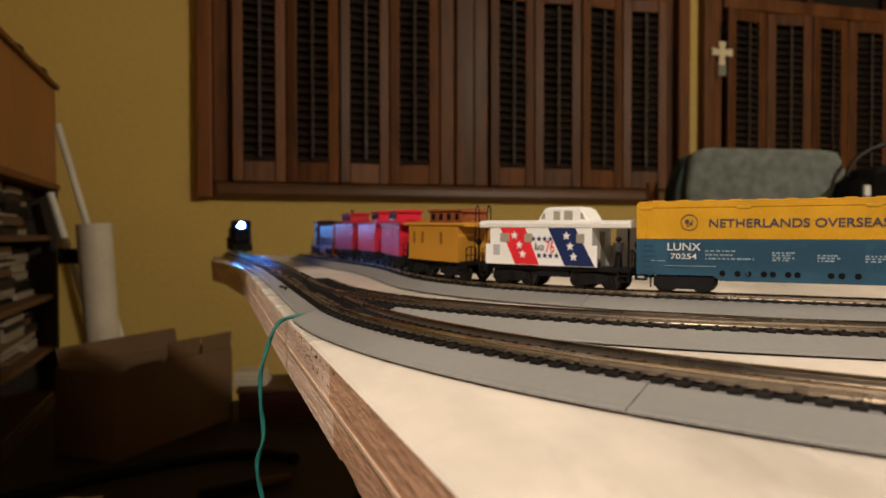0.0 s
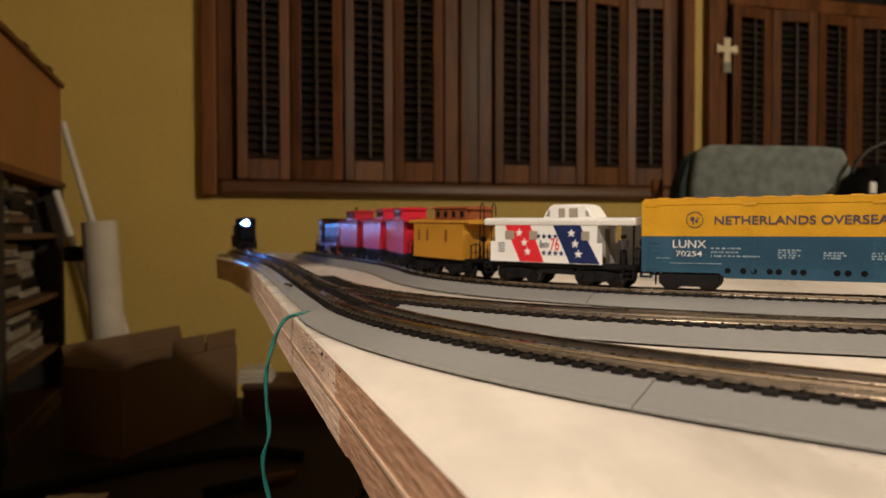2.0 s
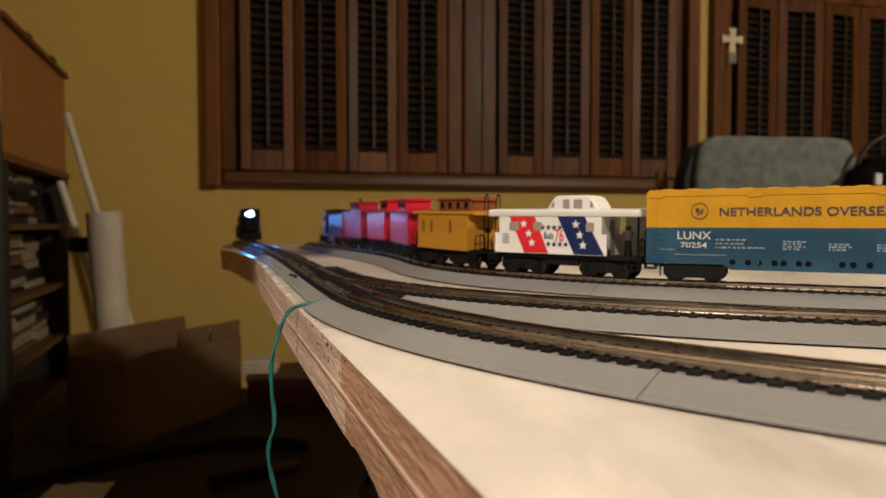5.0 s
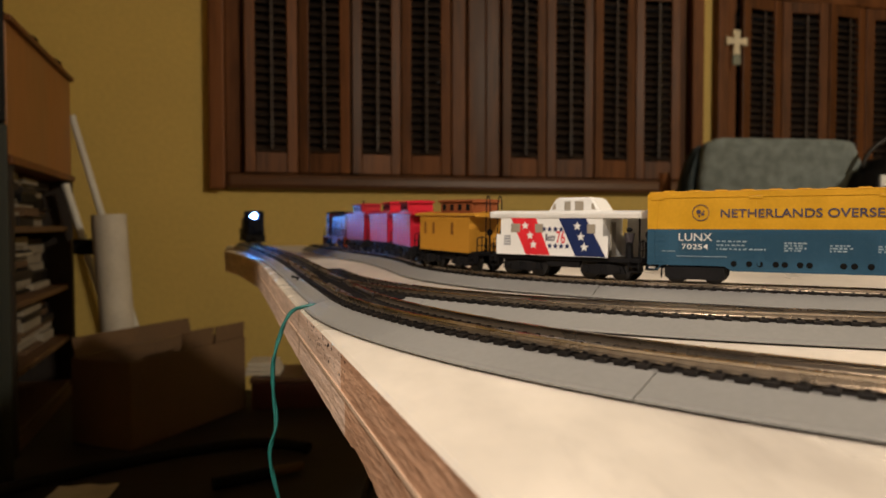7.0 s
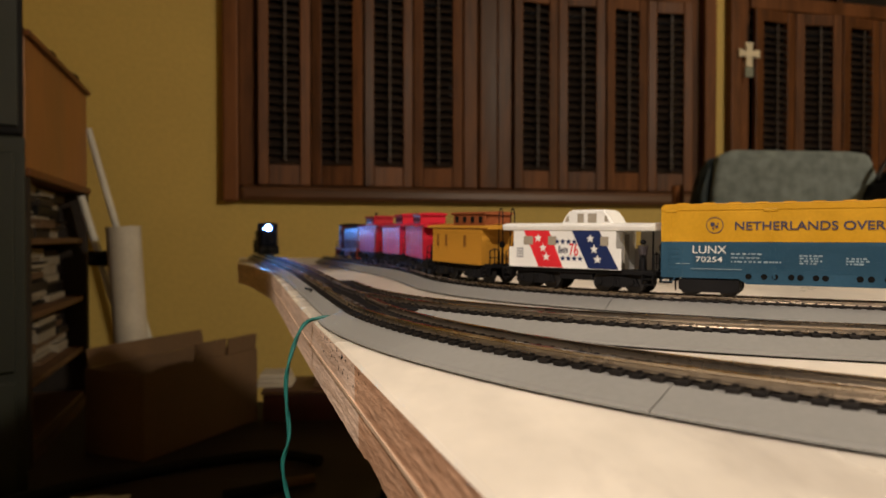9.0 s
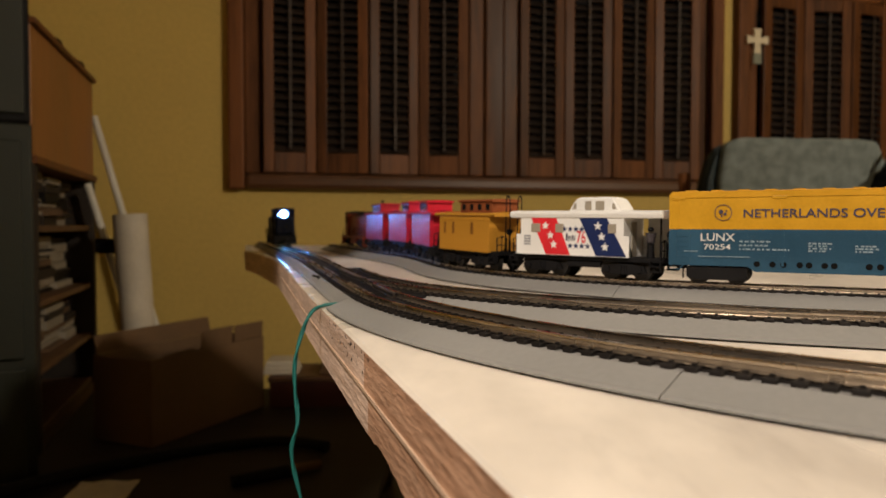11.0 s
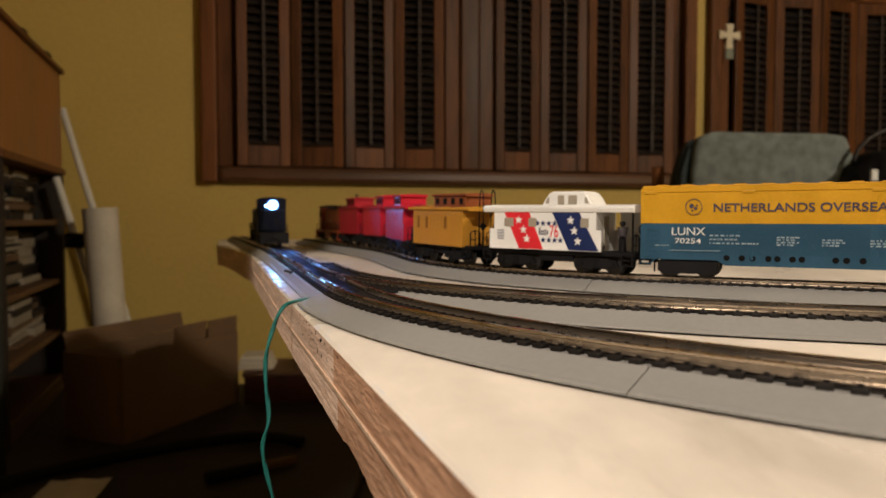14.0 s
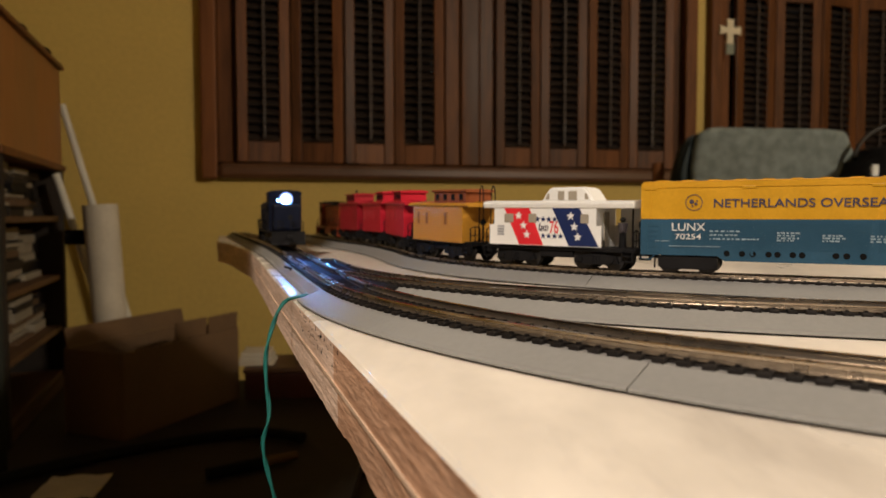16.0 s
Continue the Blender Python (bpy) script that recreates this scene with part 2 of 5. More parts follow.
def windows():
    bm = bmesh.new()
    box(bm, -0.06, 0.06, -0.018, 0.018, -0.003, 0.003)
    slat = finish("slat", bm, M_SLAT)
    glass = mat("night_glass", (0.012, 0.013, 0.016), 0.08, vary=0.2, bump=0)
    for name, f0, f1, groups in (("window_1", -0.860, 1.116, ((-0.741, 0.025, 4), (0.227, 1.013, 4))), ("window_2", 1.182, 3.36, ((1.304, 2.188, 4), (2.36, 3.22, 4)))):
        win = thing(name, "tall dark wooden window with closed louvered shutters", "window", WALL, kind="structure")
        zb = 0.927
        for x0, x1, y0, y1, z0, z1 in ((f0, f0 + 0.0555, -0.045, 0.0, zb, 2.45), (f1 - 0.055, f1, -0.045, 0.0, zb, 2.45), (f0 + 0.056, f1 - 0.056, -0.043, 0.0, zb, zb + 0.058), (f0 + 0.056, f1 - 0.056, -0.043, 0.0, 2.39, 2.45)):
            bm = bmesh.new()
            sill = z1 < 1.1
            box(bm, x0, x1, y0, y1, z0, z1, 0.018 if sill else 0.008)
            part("sill" if sill else "frame", bm, M_SILL if sill else M_WOOD, win)
        for x0, x1 in ((f0 + 0.056, groups[0][0] - 0.003), (groups[1][1] + 0.003, f1 - 0.057)):
            bm = bmesh.new()
            box(bm, x0, x1, 0.0, 0.03, zb + 0.06, 2.385, 0.004)
            part("jamb", bm, M_WOOD, win)
        m0, m1 = groups[0][1], groups[1][0]
        for x0, x1, y in ((m0 + 0.003, m0 + 0.062, -0.022), (m0 + 0.064, m1 - 0.064, -0.036), (m1 - 0.062, m1 - 0.003, -0.022)):
            bm = bmesh.new()
            box(bm, x0, x1, y, 0.03, zb + 0.06, 2.385, 0.006)
            part("mullion", bm, M_WOOD, win)
        for g0, g1, n in groups:
            w = (g1 - g0) / n
            for i in range(n):
                shutter_panel(win, g0 + i * w, w, zb + 0.062, 1.775, (7, -7)[i % 2], slat)
            bm = bmesh.new()
            box(bm, g0, g1, -0.01, 0.03, 1.78, 1.84, 0.005)
            part("transom", bm, M_WOOD, win)
            for i in range(2):
                bm = bmesh.new()
                box(bm, g0 + i * (g1 - g0) / 2 + 0.02, g0 + (i + 1) * (g1 - g0) / 2 - 0.02, 0.02, 0.026, 1.84, 2.385)
                part("pane", bm, glass, win)
                bm = bmesh.new()
                box(bm, g0 + i * (g1 - g0) / 2, g0 + i * (g1 - g0) / 2 + 0.03, 0.0, 0.03, 1.842, 2.385, 0.003)
                part("glazing_bar", bm, M_WOOD, win)
        bm = bmesh.new()
        box(bm, f0 + 0.03, f1 - 0.03, 0.06, 0.066, 0.97, 2.38)
        part("outer_pane", bm, glass, win)


room()
windows()

# ---- the layout board ----
def edge_x(y):
    return 0.0437 - 0.323 * min(y, 0.8) - 0.41 * min(max(y - 0.8, 0), 0.2) - 0.50 * min(max(y - 1.0, 0), 0.1) - 0.30 * max(y - 1.1, 0)


SHEET = 0.0150


def ragged(y):
    """How far the lower corner of the sawn edge is chipped away."""
    return 0.0008 * max(0, noise.noise(Vector((y * 130, 1.7, 0.3)))) + (0.0010 if 0.212 < y < 0.232 else 0)


def board():
    ob = thing("layout_board", "cream-painted plywood train board with raw sawn edges", "table")
    bm = bmesh.new()
    ys = [-0.6 + 0.05 * i for i in range(41)]
    cols = [0.0, 0.0015, 0.013, 0.1, 0.3, 0.6, 1.0, 1.6]
    for zt, zb in ((0.0, -SHEET),):
        top = [[bm.verts.new((edge_x(y) + c, y, TOP + warp(y) + zt - (0.0009 if c == 0 else 0))) for c in cols] for y in ys]
        bot = [[bm.verts.new((edge_x(y) + c, y, TOP + warp(y) + zb)) for c in cols] for y in ys]
        for i in range(len(ys) - 1):
            for j in range(len(cols) - 1):
                lip = bm.faces.new((top[i][j], top[i][j + 1], top[i + 1][j + 1], top[i + 1][j]))
                lip.material_index = 3 if j < 2 and ys[i] > 0.26 else 0
                bm.faces.new((bot[i][j], bot[i + 1][j], bot[i + 1][j + 1], bot[i][j + 1]))
            # sawn edge: brown up to y = 0.249, pale beyond
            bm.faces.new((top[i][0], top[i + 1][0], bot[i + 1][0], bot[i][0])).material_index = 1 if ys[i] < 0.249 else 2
            bm.faces.new((top[i][-1], bot[i][-1], bot[i + 1][-1], top[i + 1][-1])).material_index = 1
        for k in (0, -1):
            for j in range(len(cols) - 1):
                bm.faces.new((top[k][j], top[k][j + 1], bot[k][j + 1], bot[k][j])).material_index = 1
    bmesh.ops.recalc_face_normals(bm, faces=bm.faces[:])
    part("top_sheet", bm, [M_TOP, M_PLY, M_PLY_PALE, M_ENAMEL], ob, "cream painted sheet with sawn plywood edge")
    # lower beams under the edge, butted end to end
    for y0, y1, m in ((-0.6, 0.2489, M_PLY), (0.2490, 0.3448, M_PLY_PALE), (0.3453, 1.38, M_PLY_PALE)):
        bm = bmesh.new()
        n = 150
        a = []
        for i in range(n + 1):
            y = y0 + (y1 - y0) * i / n
            z = TOP + warp(y) - SHEET - 0.0003
            a.append([bm.verts.new(p) for p in ((edge_x(y) + 0.0012, y, z), (edge_x(y) + 0.055, y, z), (edge_x(y) + 0.055, y, z - 0.0160), (edge_x(y) + 0.0012, y, z - (0.0174 if y < 0.2 else 0.0160) + ragged(y)))])
        for r, s in zip(a, a[1:]):
            for k in range(4):
                bm.faces.new((r[k], r[(k + 1) % 4], s[(k + 1) % 4], s[k]))
        bm.faces.new(a[0])
        bm.faces.new(a[-1][::-1])
        bmesh.ops.recalc_face_normals(bm, faces=bm.faces[:])
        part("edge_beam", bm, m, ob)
    # pale glue veneer between the two layers
    bm = bmesh.new()
    vs = []
    for i in range(28):
        y = -0.6 + 1.32 * i / 27
        z = TOP + warp(y) - SHEET - 0.0001
        vs.append([bm.verts.new((edge_x(y) - 0.0006, y, z - 0.0007)), bm.verts.new((edge_x(y) - 0.0006, y, z + 0.0007)), bm.verts.new((edge_x(y) + 0.0010, y, z + 0.0007)), bm.verts.new((edge_x(y) + 0.0010, y, z - 0.0007))])
    for a, b in zip(vs, vs[1:]):
        for k in range(4):
            bm.faces.new((a[k], b[k], b[(k + 1) % 4], a[(k + 1) % 4]))
    bm.faces.new(vs[0])
    bm.faces.new(vs[-1][::-1])
    bmesh.ops.recalc_face_normals(bm, faces=bm.faces[:])
    part("veneer_line", bm, M_PLY2, ob, "pale veneer line in the sawn edge")
    # drill holes and chips in the sawn edge
    rng = random.Random(3)
    for i in range(60):
        y = 0.236 + 0.11 * rng.random()
        z = TOP + warp(y) - 0.0016 - 0.0085 * rng.random() ** 1.4
        r = rng.choice((0.0002, 0.0003, 0.0004, 0.0007))
        bm = bmesh.new()
        cyl(bm, (edge_x(y) - 0.0001, y, z), (edge_x(y) + 0.001, y, z), r, seg=7)
        for v in bm.verts:
            v.co.y += rng.uniform(-0.3, 0.3) * r
        part("chip", bm, M_TIE, ob)
    for x, y in ((0.4, -0.4), (1.3, -0.4), (0.35, 1.2), (1.1, 1.2)):
        bm = bmesh.new()
        box(bm, x - 0.03, x + 0.03, y - 0.03, y + 0.03, 0, TOP + warp(y) - SHEET - 0.0002, 0.004)
        part("leg", bm, M_PLY, ob)


board()


# ---- track ----
def arc_path(tx, ty, phi, R, amax, s):
    """Straight for s > 0, an arc to the right-hand side for s < 0. Point and heading."""
    p = radians(phi)
    if s >= 0:
        d = Vector((-math.cos(p), math.sin(p)))
        return Vector((tx, ty)) + d * s, d
    c = Vector((tx, ty)) + Vector((math.sin(p), math.cos(p))) * R
    a = min(-s / R, radians(amax))
    d = Vector((-math.cos(p - a), math.sin(p - a)))
    return c - Vector((d.y, -d.x)) * R - d * (-s - a * R), d


def track_a(s):
    p, d = arc_path(-0.048, 0.3716, 72.6, 0.410, 48, s)
    if s > 0:
        # a gentle bend towards the widening board
        p = p + Vector((-0.031 * s ** 1.6, 0))
        d = (d + Vector((-0.0496 * s ** 0.6, 0))).normalized()
    return p, d


def track_b(s):
    return arc_path(-0.0745, 0.4946, 71.2, 0.3415, 52, s)


C_PTS = [Vector(p) for p in ((0.691, 0.132), (0.515, 0.227), (0.338, 0.320), (0.161, 0.413), (0.110, 0.441), (0.0416, 0.4976), (-0.004, 0.566), (-0.0310, 0.654), (-0.0628, 0.750), (-0.1005, 0.8434), (-0.154, 0.995), (-0.21, 1.15), (-0.27, 1.32))]


def _c_samples():
    out = []
    for i in range(1, len(C_PTS) - 2):
        p0, p1, p2, p3 = C_PTS[i - 1:i + 3]
        for k in range(60):
            t = k / 60
            out.append(0.5 * (2 * p1 + (p2 - p0) * t + (2 * p0 - 5 * p1 + 4 * p2 - p3) * t * t + (3 * p1 - p0 - 3 * p2 + p3) * t ** 3))
    for _ in range(40):
        out = [out[0]] + [(a + 2 * b + c) / 4 for a, b, c in zip(out, out[1:], out[2:])] + [out[-1]]
    L = [0.0]
    for a, b in zip(out, out[1:]):
        L.append(L[-1] + (b - a).length)
    return out, L


C_S, C_L = _c_samples()


def track_c(s):
    """s in metres along the train's track, from its near right end."""
    s = min(max(s, 0), C_L[-1] - 1e-4)
    i = int(np.searchsorted(C_L, s, side="right")) - 1
    i = min(max(i, 0), len(C_S) - 2)
    t = (s - C_L[i]) / (C_L[i + 1] - C_L[i])
    p = C_S[i].lerp(C_S[i + 1], t)
    j, k = max(i - 8, 0), min(i + 9, len(C_S) - 1)
    return p, (C_S[k] - C_S[j]).normalized()


def sweep(bm, path, s0, s1, prof, step=0.008, mi=0, head=()):
    """Push a closed profile of (right, up) along a path over the board."""
    n = max(2, int((s1 - s0) / step))
    rings = []
    for i in range(n + 1):
        p, d = path(s0 + (s1 - s0) * i / n)
        r = Vector((d.y, -d.x))
        rings.append([bm.verts.new((p.x + r.x * a, p.y + r.y * a, TOP + warp(p.y) + b)) for a, b in prof])
    k = len(prof)
    fs = []
    for a, b in zip(rings, rings[1:]):
        for j in range(k):
            f = bm.faces.new((a[j], a[(j + 1) % k], b[(j + 1) % k], b[j]))
            f.material_index = 1 if j in head else mi
            fs.append(f)
    fs.append(bm.faces.new(rings[0][::-1]))
    fs.append(bm.faces.new(rings[-1]))
    bmesh.ops.recalc_face_normals(bm, faces=fs)


def bed(tie, trim=0.0):
    """Roadbed outline: flat top under the sleepers, sloped shoulders, a flatter lip at the foot."""
    h = tie - 0.0014
    half = [(0.0138, h), (0.0144, h - 0.0003), (0.0240, 0.0024), (0.0255, 0.0020), (0.0262, 0.0015), (0.0262, 0.0009)]
    return [(-a + (trim if a > 0.02 else 0.0), b) for a, b in half[::-1]] + half



# black strip set in the gap, draws the shadow line under the roadbed
BED_SHADOW = [(-0.0236, 0.0001), (-0.0236, 0.0009), (0.0236, 0.0009), (0.0236, 0.0001)]
HEAD = (4, 5, 6, 7, 8)
def rail_profile(tie, off=0.0):
    """Rail outline standing on the sleepers; its head is at the height of RAIL."""
    shape = [(-0.0013, 0.0), (-0.0013, 0.14), (-0.0005, 0.24), (-0.0005, 0.60), (-0.0009, 0.72), (-0.0009, 0.96), (-0.0007, 1.0), (0.0007, 1.0), (0.0009, 0.96), (0.0009, 0.72), (0.0005, 0.60), (0.0005, 0.24), (0.0013, 0.14), (0.0013, 0.0)]
    return [(a + off, tie + b * (RAIL - tie)) for a, b in shape]


def make_track(name, label, path, s0, s1, joints, tie=0.0082, ties=(None,), trim=0.0):
    tr = thing(name, label, "model track", group="model railway tracks")
    cuts = [s0] + sorted(j for j in joints if s0 < j < s1) + [s1]
    for a, b in zip(cuts, cuts[1:]):
        bm = bmesh.new()
        sweep(bm, path, a + 0.0002, b - 0.0002, bed(tie, trim if a >= 0 else 0.0))
        part("roadbed", bm, M_BED, tr)
    for a, b in zip(cuts, cuts[1:]):
        bm = bmesh.new()
        sweep(bm, path, a + 0.0002, b - 0.0002, [(x + trim if a >= 0 and x < 0 else x, z) for x, z in BED_SHADOW], 0.012)
        part("bed_foot", bm, M_TIE, tr)
    for a, b in zip(cuts, cuts[1:]):
        bm = bmesh.new()
        sweep(bm, path, a + 0.0004, b - 0.0004, [(-0.0103, tie - 0.0013), (-0.0103, tie - 0.0006), (0.0103, tie - 0.0006), (0.0103, tie - 0.0013)])
        part("sleeper_web", bm, M_TIE, tr)
    for side in (-0.00825, 0.00825):
        bm = bmesh.new()
        sweep(bm, path, s0, s1, rail_profile(tie, side), 0.006, 0, HEAD)
        part("rail", bm, [M_WEB, M_RAIL], tr)
    bm = bmesh.new()
    box(bm, -0.0018, 0.0018, -0.0131, 0.0131, -0.0010, 0.0010, 0.0003)
    for sy in (-1, 1):
        for off in (-0.0019, 0.0019):
            box(bm, -0.0006, 0.0006, sy * 0.00825 + off - 0.0006, sy * 0.00825 + off + 0.0006, 0.0010, 0.0016)
    block = finish("sleeper", bm, M_TIE)
    n = int((s1 - s0) / 0.00635)
    rng = random.Random(len(name) + n)
    for i in range(n):
        s = s0 + (i + 0.5) * (s1 - s0) / n
        if ties[0] is not None and any(a < s < b for a, b in ties):
            continue
        p, d = path(s)
        share("sleeper", block, tr, Matrix.Translation((p.x, p.y, TOP + warp(p.y) + tie - 0.0010)) @ Matrix.Rotation(math.atan2(d.y, d.x) + rng.uniform(-0.02, 0.02), 4, "Z"))
    return tr


def on_track_c(x, y):
    """The length along the train's track nearest to a place."""
    return C_L[min(range(len(C_S)), key=lambda i: (C_S[i] - Vector((x, y))).length)]


JA = -0.2147
JC = on_track_c(0.106, 0.4435)
make_track("front_track", "grey plastic roadbed track with nickel rails and black sleepers", track_a, -0.62, 1.0, [JA - 0.229, JA, 0.0, 0.229, 0.458, 0.687], tie=0.0077, ties=((0.0, 0.20),), trim=0.0060)
make_track("siding_track", "curved grey roadbed siding branching from a turnout", track_b, -0.62, -0.045, [-0.147, -0.376], tie=0.0083)
make_track("train_track", "curved grey roadbed track under the parked train", track_c, 0.0, C_L[-1] - 0.01, [JC - 0.229, JC, JC + 0.229, JC + 0.458, JC + 0.687], tie=0.0087)


# ---- turnout ----
def turnout():
    ob = thing("turnout", "black plastic turnout with frog, points and long sleepers", "model track")
    bm = bmesh.new()
    n = 32
    for i in range(n):
        bmt = bmesh.new()
        s = -0.005 + i * 0.0066
        p, d = track_a(s)
        r = Vector((d.y, -d.x))
        q, e = track_b(max(-0.62, -0.140 + s))
        w = max(0.0155, (q - p).dot(r) + 0.0155)
        m = Matrix.Translation((p.x, p.y, TOP + warp(p.y) + 0.0063)) @ Matrix.Rotation(math.atan2(d.y, d.x), 4, "Z")
        box(bmt, -0.0019, 0.0019, -w, 0.0128, 0, 0.0010, 0.0, m=m)
        part("long_sleeper", bmt, M_TIE, ob)
    # dark infill plate between the routes
    sweep(bm, lambda s: (track_a(s)[0] + Vector((track_a(s)[1].y, -track_a(s)[1].x)) * 0.010, track_a(s)[1]), -0.01, 0.17, [(-0.022, 0.0064), (-0.022, 0.0080), (0.016, 0.0080), (0.016, 0.0064)])
    part("infill_plate", bm, M_BLACK, ob)
    for off, s0, s1 in ((-0.0060, -0.02, 0.05), (0.0060, -0.02, 0.035), (0.0062, 0.09, 0.17), (-0.0062, 0.10, 0.17)):
        bm = bmesh.new()
        sweep(bm, track_a, s0, s1, rail_profile(0.0073, off), 0.006, 0, HEAD)
        part("guard_rail", bm, [M_DARKRAIL, M_WEB], ob)
    for off in (-0.00825, 0.00825):
        bm = bmesh.new()
        sweep(bm, track_b, -0.10, 0.03, rail_profile(0.0074, off), 0.006, 0, HEAD)
        part("point_rail", bm, [M_DARKRAIL, M_WEB], ob)
    p, d = track_a(0.135)
    m = Matrix.Translation((p.x, p.y, TOP + warp(p.y))) @ Matrix.Rotation(math.atan2(d.y, d.x), 4, "Z")
    bm = bmesh.new()
    box(bm, -0.003, 0.003, 0.0140, 0.0155, 0.0045, 0.0072, 0.0004, m=m)
    cyl(bm, m @ Vector((0, 0.0150, 0.0066)), m @ Vector((0.002, 0.0190, 0.0075)), 0.0008)
    part("switch_lever", bm, M_BLACK, ob)


turnout()


def switch_box():
    ob = thing("switch_machine", "small black plastic switch machine on the board", "switch machine", Matrix.Translation((-0.190, 1.08, TOP + warp(1.08))) @ Matrix.Rotation(radians(112), 4, "Z"))
    bm = bmesh.new()
    box(bm, -0.018, 0.018, -0.008, 0.008, 0, 0.007, 0.0015)
    part("housing", bm, M_BLACK, ob)
    bm = bmesh.new()
    box(bm, -0.008, 0.008, -0.004, 0.004, 0.007, 0.010, 0.001)
    part("knob", bm, M_TIE, ob)


switch_box()

# ---- the train ----
M_WHITE = mat("white_model_paint", (0.74, 0.73, 0.70), 0.4, vary=0.05, scale=40, fine=600, bump=0.05, dist=0.0001)
M_YELLOW = mat("yellow_model_paint", (0.51, 0.265, 0.012), 0.45, vary=0.10, scale=45, fine=600, bump=0.08, dist=0.0001, spec=0.22)
M_BLUE = mat("blue_model_paint", (0.020, 0.066, 0.112), 0.48, vary=0.12, scale=45, fine=600, bump=0.08, dist=0.0001, spec=0.22)
M_NAVY = mat("navy_print", (0.012, 0.022, 0.085), 0.4, vary=0.1, scale=60, spec=0.22)
M_REDP = mat("red_print", (0.62, 0.025, 0.035), 0.4, vary=0.1, scale=60, spec=0.22)
M_INK = mat("dark_print", (0.045, 0.035, 0.06), 0.5, vary=0.1, scale=60)
M_PALE = mat("pale_print", (0.56, 0.57, 0.55), 0.5, vary=0.1, scale=60)
M_DIM = mat("worn_pale_print", (0.20, 0.28, 0.33), 0.5, vary=0.2, scale=300)
M_OCHRE = mat("ochre_model_paint", (0.43, 0.205, 0.026), 0.42, vary=0.12, scale=45, fine=600, bump=0.08, dist=0.0001, spec=0.12)
M_OXIDE = mat("red_brown_model_paint", (0.21, 0.062, 0.022), 0.65, vary=0.18, scale=45, fine=600, spec=0.1)
M_RED1 = mat("crimson_model_paint", (0.27, 0.010, 0.018), 0.4, vary=0.12, scale=45, fine=600, spec=0.22)
M_RED2 = mat("scarlet_model_paint", (0.40, 0.012, 0.026), 0.4, vary=0.12, scale=45, fine=600, spec=0.22)
M_ROSE = mat("faded_rose_pane", (0.45, 0.10, 0.10), 0.4, vary=0.15, scale=60)
M_ORANGE = mat("orange_model_paint", (0.23, 0.038, 0.011), 0.4, vary=0.12, scale=45, fine=600, spec=0.22)
M_DKBLUE = mat("dark_engine_paint", (0.004, 0.006, 0.016), 0.5, vary=0.2, scale=45, fine=600, spec=0.12)
M_STEEL = mat("dark_wheel_metal", (0.03, 0.027, 0.025), 0.5, 0.6, vary=0.2, scale=90)
M_HOLE = mat("dark_opening", (0.006, 0.006, 0.006), 0.9, vary=0.1, spec=0.1)
M_GREYW = mat("grey_window_back", (0.30, 0.26, 0.20), 0.6, vary=0.1)


def truck(parent, x, l=0.030, mat_side=None):
    """A two-axle bogie: frame with four wheels."""
    bm = bmesh.new()
    for sy in (-1, 1):
        y = sy * 0.0125
        prism(bm, [(x - l / 2, 0.0035), (x - l / 2 + 0.002, 0.0078), (x - 0.004, 0.0088), (x + 0.004, 0.0088), (x + l / 2 - 0.002, 0.0078), (x + l / 2, 0.0035), (x + 0.005, 0.0022), (x - 0.005, 0.0022)], y - 0.0012, y + 0.0012)
        for sx in (-1, 1):
            cyl(bm, (x + sx * 0.0105, y - 0.0022, 0.0055), (x + sx * 0.0105, y + 0.0022, 0.0055), 0.0018, seg=10)
        for k in (-1, 0, 1):
            cyl(bm, (x + k * 0.0018, y + sy * 0.0014, 0.0028), (x + k * 0.0018, y + sy * 0.0014, 0.0078), 0.0007, seg=8)
    box(bm, x - 0.004, x + 0.004, -0.012, 0.012, 0.005, 0.0088)
    fr = part("truck", bm, M_BLACK, parent)
    for sx in (-1, 1):
        for sy in (-1, 1):
            bm = bmesh.new()
            cyl(bm, (x + sx * 0.0105, sy * 0.0073, 0.0055), (x + sx * 0.0105, sy * 0.0095, 0.0055), 0.0067, seg=20)
            cyl(bm, (x + sx * 0.0105, sy * 0.0066, 0.0055), (x + sx * 0.0105, sy * 0.0073, 0.0055), 0.0073, seg=20)
            part("wheel", bm, M_STEEL, fr)
    return fr


def coupler(parent, x, sx):
    bm = bmesh.new()
    box(bm, min(x, x + sx * 0.007), max(x, x + sx * 0.007), -0.0014, 0.0014, 0.0080, 0.0105, 0.0003)
    box(bm, x + sx * 0.0085 - 0.002, x + sx * 0.0085 + 0.002, -0.0026, 0.0026, 0.0072, 0.0112, 0.0006)
    cyl(bm, (x + sx * 0.0085, 0, 0.0015), (x + sx * 0.0085, 0, 0.0075), 0.0005, seg=6)
    part("coupler", bm, M_BLACK, parent)


def side_plate(bm, pts, y, t=0.00025, mi=0):
    """A thin printed patch on the side at +y; pts in local x, z."""
    prism(bm, pts, y, y + t, mi)


